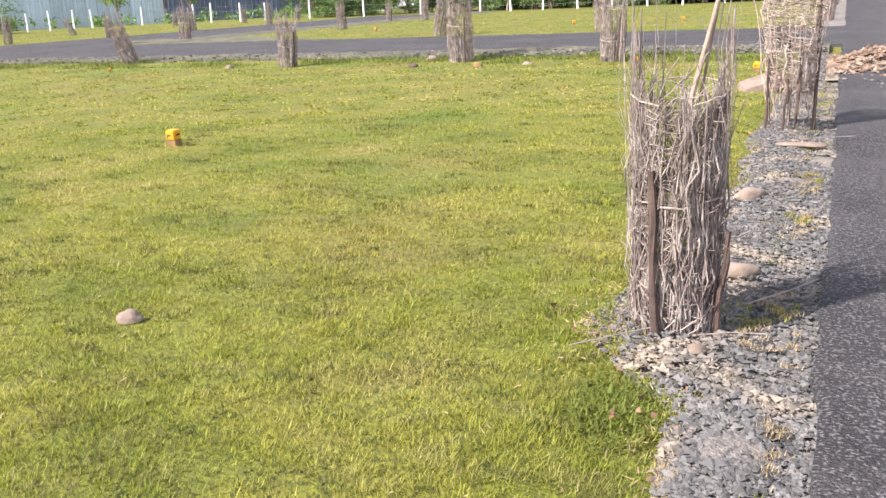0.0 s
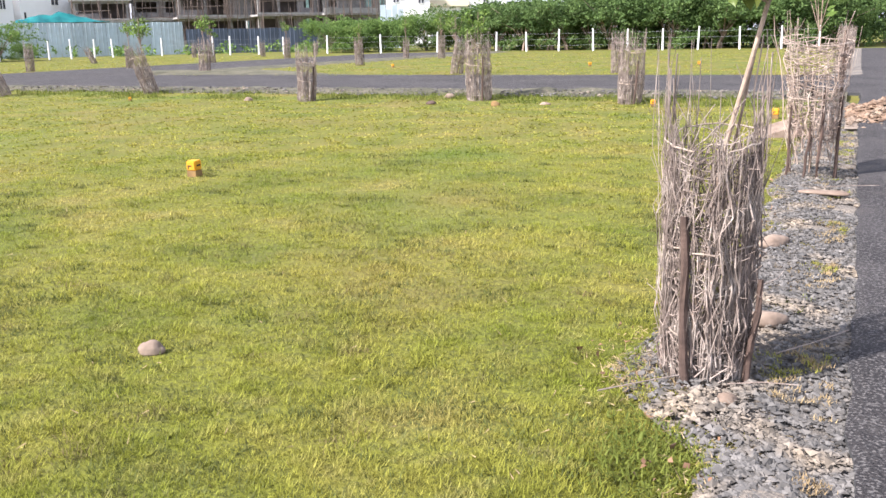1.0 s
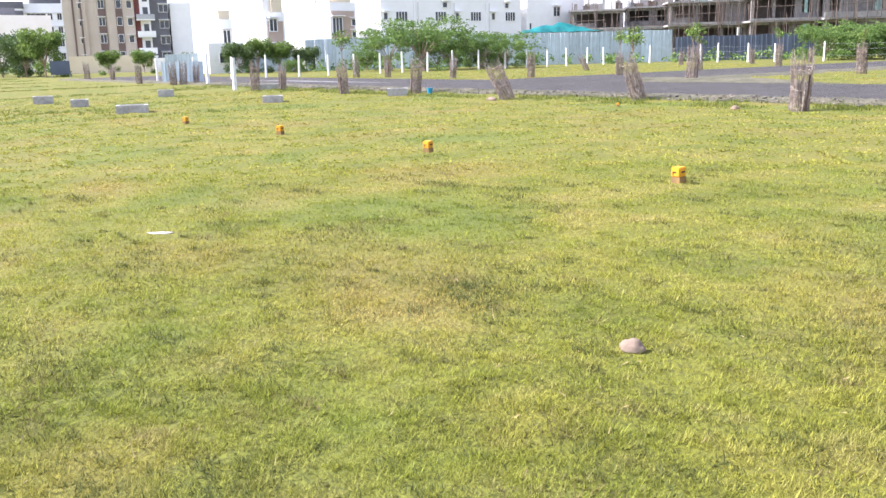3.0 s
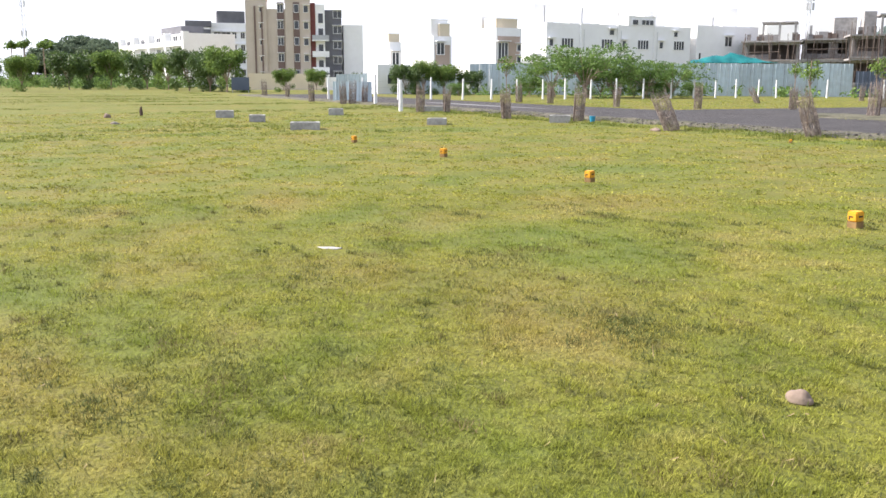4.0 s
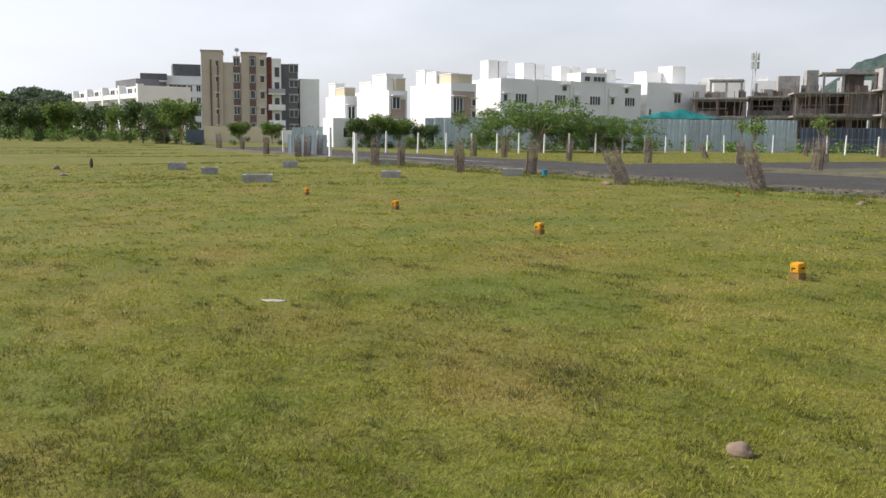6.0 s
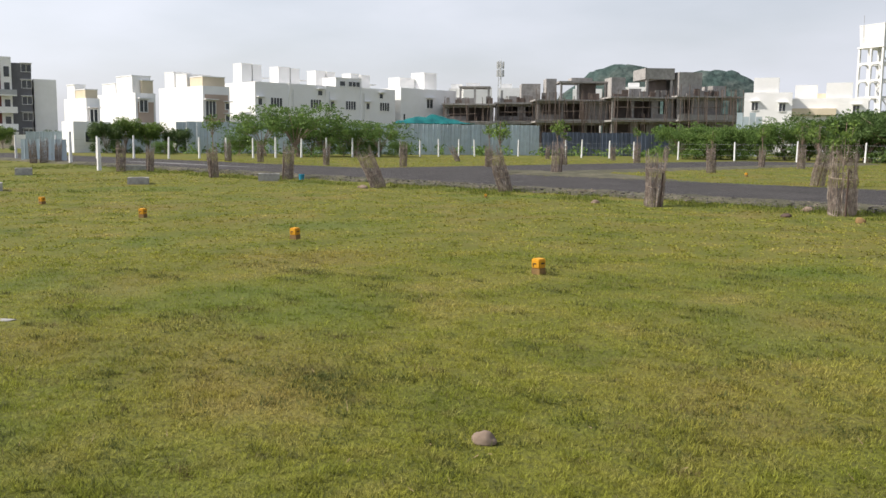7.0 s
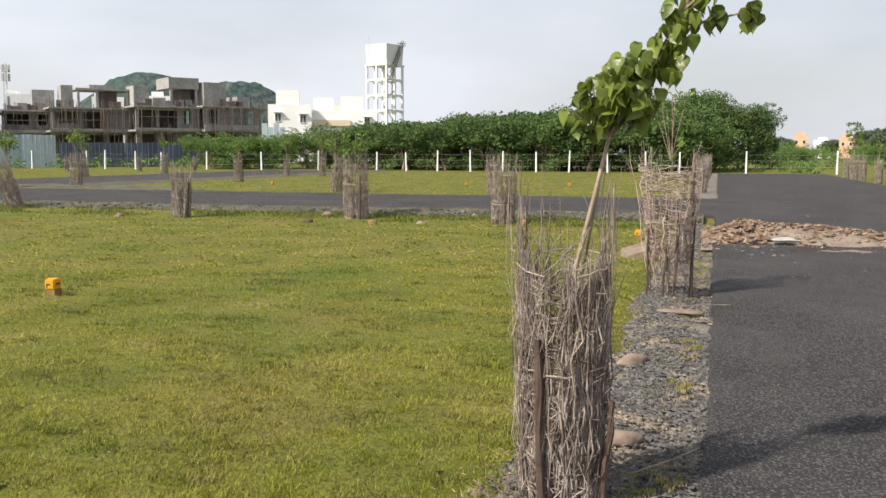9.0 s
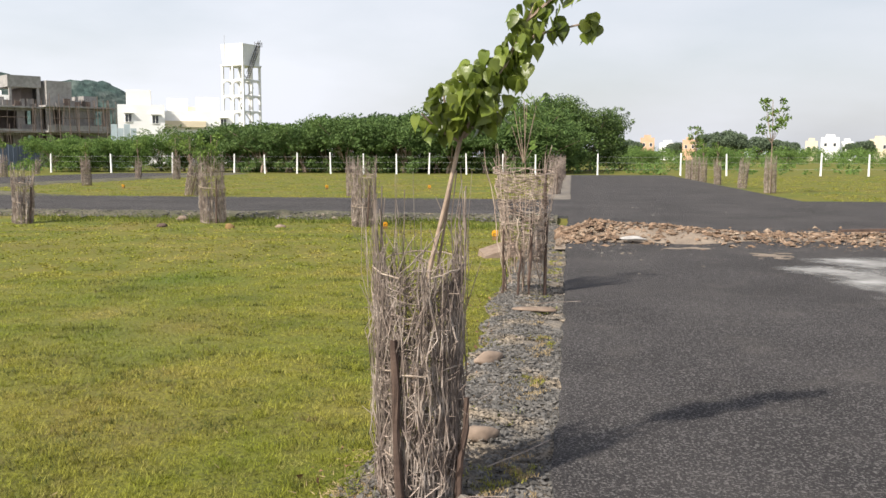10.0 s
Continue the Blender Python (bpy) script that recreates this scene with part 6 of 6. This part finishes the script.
slab_v = [(-0.36, -0.20, -0.06), (0.30, -0.26, -0.04), (0.38, 0.16, -0.05), (-0.22, 0.24, -0.06), (-0.30, -0.17, 0.05), (0.27, -0.22, 0.10), (0.33, 0.13, 0.13), (-0.20, 0.20, 0.07), (0.02, -0.27, -0.05), (0.0, -0.22, 0.085)]
slab_f = [(4, 9, 5, 6, 7), (0, 8, 9, 4), (8, 1, 5, 9), (1, 2, 6, 5), (2, 3, 7, 6), (3, 0, 4, 7), (3, 2, 1, 8, 0)]
broken_slab = tagged(new("stone", mesh("stone", slab_v, slab_f, M_PALE)), "broken grey slab lying at the lawn's edge", "stone")
broken_slab.matrix_basis = pose(-1.25, 15.2, 0.05, 6, -10, 35)
rock("stone", -7.5, 19.8, 0.10, 0.09, 0.09, M_MARKBASE, "worn orange-brown stone block at the lawn's edge", 15)
rock("stone", -9.15, 20.0, 0.12, 0.09, 0.07, M_STAKE, "dark stone at the edge of the bank", 5)
rock("stone", -9.4, 21.6, 0.14, 0.1, 0.09, M_PALE, "pale stone on the gravel bank", 6)
rock("stone", -6.5, 20.3, 0.12, 0.08, 0.05, M_PALE, "pale stone at the edge of the lawn", 7)
rock("stone", -14.5, 20.3, 0.12, 0.1, 0.07, M_PALE, "pale stone at the foot of a guard", 8)
rock("stone", -23.7, 19.9, 0.2, 0.12, 0.09, M_PALE, "pale stone at the foot of a leaning guard", 9)
rock("stone", -8.45, 3.5, 0.13, 0.06, 0.012, M_CONC, "flat whitish chip in the grass", 10, turn=50)
rock("stone", -34.3, 4.5, 0.24, 0.16, 0.09, M_STONE, "grey stone lump on the far lawn", 11)
rock("stone", -40.6, 4.9, 0.15, 0.15, 0.15, M_PALE, "small pale stone on the far lawn", 12)
rock("stone", 1.0, 16.9, 0.22, 0.12, 0.05, M_CONC, "pale cement lump in the rubble", 13, z=0.14)


def chamber(x, y, w, d, h, turn):
    """An open masonry box, such as stands round a pipe end."""
    e = thing("concrete_block", "low grey concrete chamber on the grass", "concrete block", "grey concrete chambers", at=(x, y, base_z(x, y)))
    e.rotation_euler = (0, 0, radians(turn))
    bm = bmesh.new()
    t = 0.11
    box(bm, -w / 2, w / 2, -d / 2, -d / 2 + t, -0.05, h, bevel=0.01)
    box(bm, -w / 2, w / 2, d / 2 - t, d / 2, -0.05, h, bevel=0.01)
    box(bm, -w / 2, -w / 2 + t, -d / 2 + t, d / 2 - t, -0.05, h - 0.004)
    box(bm, w / 2 - t, w / 2, -d / 2 + t, d / 2 - t, -0.05, h - 0.004)
    part("chamber_wall", bm, M_CONC, e)
    part("floor_slab", box_bm(-w / 2 + t, w / 2 - t, -d / 2 + t, d / 2 - t, -0.05, h - 0.06), M_CONC, e)


for x, y, w, h, a in [(-28.86, 9.75, 0.95, 0.25, 72), (-29.65, 14.9, 0.68, 0.27, 62), (-34.3, 9.6, 0.6, 0.29, 75), (-39.3, 9.5, 0.75, 0.3, 78), (-30.2, 20.5, 0.8, 0.28, 55), (-40.4, 14.9, 0.68, 0.3, 70), (-43.3, 21.4, 1.3, 0.24, 64)]:
    chamber(x, y, w, 0.75, h, a)
ps = rock("stump", -42.3, 6.5, 0.075, 0.075, 0.33, M_STAKE, "short dark wooden stump on the far lawn", 14, "stump")
bc = thing("plastic_bucket", "small blue plastic bucket by a tree guard", "bucket", at=(-29.3, 21.4, 0.05))
q = Tubes(12)
q.add([Vector((0, 0, 0)), Vector((0, 0, 0.22))], 0.09, 0.12)
part_mesh("body", q.mesh("body", M_BLUE), bc)
sg = thing("notice_board", "dark square notice board on two posts", "sign board")
sg.matrix_basis = pose(-104.9, 26.2, 0.09, 0, 0, 75)
part("board", box_bm(-1.0, 1.0, -0.03, 0.03, 0.3, 1.75), M_SHEETD, sg)
part("post", box_bm(-0.95, -0.87, 0.035, 0.11, -0.1, 1.75), M_STEEL, sg)
part("post", box_bm(0.87, 0.95, 0.035, 0.11, -0.1, 1.75), M_STEEL, sg)

# stains, a pale streak and scattered chips on the asphalt
def patch(name, cx, cy, rx, ry, material, seed, label, category):
    v, f = [(cx, cy, road_z(cy) + 0.006)], []
    k = 40
    for i in range(k):
        a = 2 * math.pi * i / k
        r = 1 + 0.35 * noise.noise((math.cos(a) * 1.5 + seed, math.sin(a) * 1.5, 1)) + 0.15 * noise.noise((math.cos(a) * 5 + seed, math.sin(a) * 5, 2))
        y = cy + ry * r * math.sin(a)
        v.append((cx + rx * r * math.cos(a), y, road_z(y) + 0.005))
    f = [(0, 1 + i, 1 + (i + 1) % k) for i in range(k)]
    return tagged(new(name, mesh(name, v, f, material)), label, category, kind="structure")


def blotches(name, spots, material, seed, label):
    """Ragged stains: many thin blots of all sizes, each a hair above the last."""
    r = np.random.default_rng(seed)
    v, f = [], []
    for cx, cy, sx, sy, count, big in spots:
        for i in range(count):
            x, y = cx + sx * r.normal(), cy + sy * r.normal()
            s = big * (0.15 + 0.85 * r.random() ** 2.5)
            b, k = len(v), 11
            z = road_z(y) + 0.003 + 0.00003 * i
            q = 0.6 + 1.6 * r.random()
            v.append((x, y, z))
            for j in range(k):
                a = 2 * math.pi * j / k
                u = s * (0.6 + 0.7 * r.random())
                v.append((x + u * q * math.cos(a), y + u * math.sin(a), z))
            f += [(b, b + 1 + j, b + 1 + (j + 1) % k) for j in range(k)]
    return tagged(new(name, mesh(name, v, f, material)), label, "stain", kind="stuff")


def wash_material():
    """Dried cement, thin and broken: it thins out from its middle in ragged patches."""
    m = surf("cement_wash", [(0.17, 0.167, 0.16), (0.27, 0.265, 0.255), (0.40, 0.395, 0.385)], 2.2, 0.95, 0.004, 60)
    n, l = m.node_tree.nodes, m.node_tree.links
    co = n.new("ShaderNodeTexCoord").outputs["Object"]
    ln = n.new("ShaderNodeVectorMath")
    ln.operation = "LENGTH"
    l.new(co, ln.inputs[0])
    nz = n.new("ShaderNodeTexNoise")
    nz.inputs["Scale"].default_value, nz.inputs["Detail"].default_value, nz.inputs["Roughness"].default_value = 1.5, 9, 0.68
    l.new(co, nz.inputs["Vector"])
    sub = n.new("ShaderNodeMath")
    sub.operation = "MULTIPLY_ADD"
    sub.inputs[1].default_value = -0.34
    l.new(ln.outputs["Value"], sub.inputs[0])
    l.new(nz.outputs["Fac"], sub.inputs[2])
    mr = n.new("ShaderNodeMapRange")
    mr.inputs["From Min"].default_value, mr.inputs["From Max"].default_value = 0.12, 0.34
    mr.inputs["To Max"].default_value = 0.85
    l.new(sub.outputs["Value"], mr.inputs["Value"])
    l.new(mr.outputs["Result"], n["Principled BSDF"].inputs["Alpha"])
    return m


M_WASH = wash_material()
for cx, cy, rx, ry in ((4.5, 12.3, 1.45, 1.75), (4.6, 14.5, 1.3, 0.75), (3.3, 13.6, 0.6, 0.5)):
    wash = strip("cement_stain", M_WASH, [-1 + i / 6 for i in range(13)], [-1 + i / 6 for i in range(13)], lambda u, v: (u, v, (road_z(cy + v * ry) - road_z(cy)) + 0.0045))
    wash.matrix_basis = Matrix.Translation((cx, cy, road_z(cy))) @ Matrix.Diagonal((rx, ry, 1, 1))
    tagged(wash, "whitish dried cement stain on the asphalt", "stain", kind="structure")
blotches("earth_stain", [(3.0, 15.2, 0.18, 0.22, 24, 0.16), (1.8, 16.2, 0.10, 0.14, 14, 0.12), (0.9, 24.6, 0.35, 0.3, 18, 0.2), (2.4, 26.5, 0.8, 0.2, 16, 0.2)], M_RUBBLE_BED, 6, "spilt brown earth on the asphalt")
plank = new("plank", mesh("plank", [(-0.5, -0.07, 0), (0.5, -0.09, 0.02), (0.5, 0.07, 0.02), (-0.5, 0.09, 0), (-0.5, -0.07, 0.045), (0.5, -0.09, 0.065), (0.5, 0.07, 0.065), (-0.5, 0.09, 0.045)], [(3, 2, 1, 0), (4, 5, 6, 7), (0, 1, 5, 4), (1, 2, 6, 5), (2, 3, 7, 6), (3, 0, 4, 7)], M_STAKE))
plank.matrix_basis = pose(5.3, 18.3, 0.22, 0, 0, 8)
tagged(plank, "dark broken plank lying in the rubble", "plank")
patch("pale_streak", -50, 27.2, 8.0, 0.45, M_STAIN, 2, "pale streak along the cross road", "stain")
rng = np.random.default_rng(21)
n = 170
pts = np.stack([0.1 + 6 * rng.random(n), 13 + 5.5 * rng.random(n), np.zeros(n)], 1)
m2 = 90
pts[:m2, 0], pts[:m2, 1] = 0.5 + 0.25 * rng.normal(size=m2), 15.4 + 1.0 * rng.normal(size=m2)
m3 = 120
pts2 = np.stack([0.3 + 7 * rng.random(m3), 23 + 8 * rng.random(m3), np.zeros(m3)], 1)
pts = np.concatenate([pts, pts2])
pts[:, 2] = [road_z(y) + 0.004 for y in pts[:, 1]]
tagged(stones(rng, pts, 0.006 + 0.03 * rng.random(len(pts)) ** 3, M_STONE, "chips"), "pale chips scattered over the asphalt", "debris", kind="stuff")
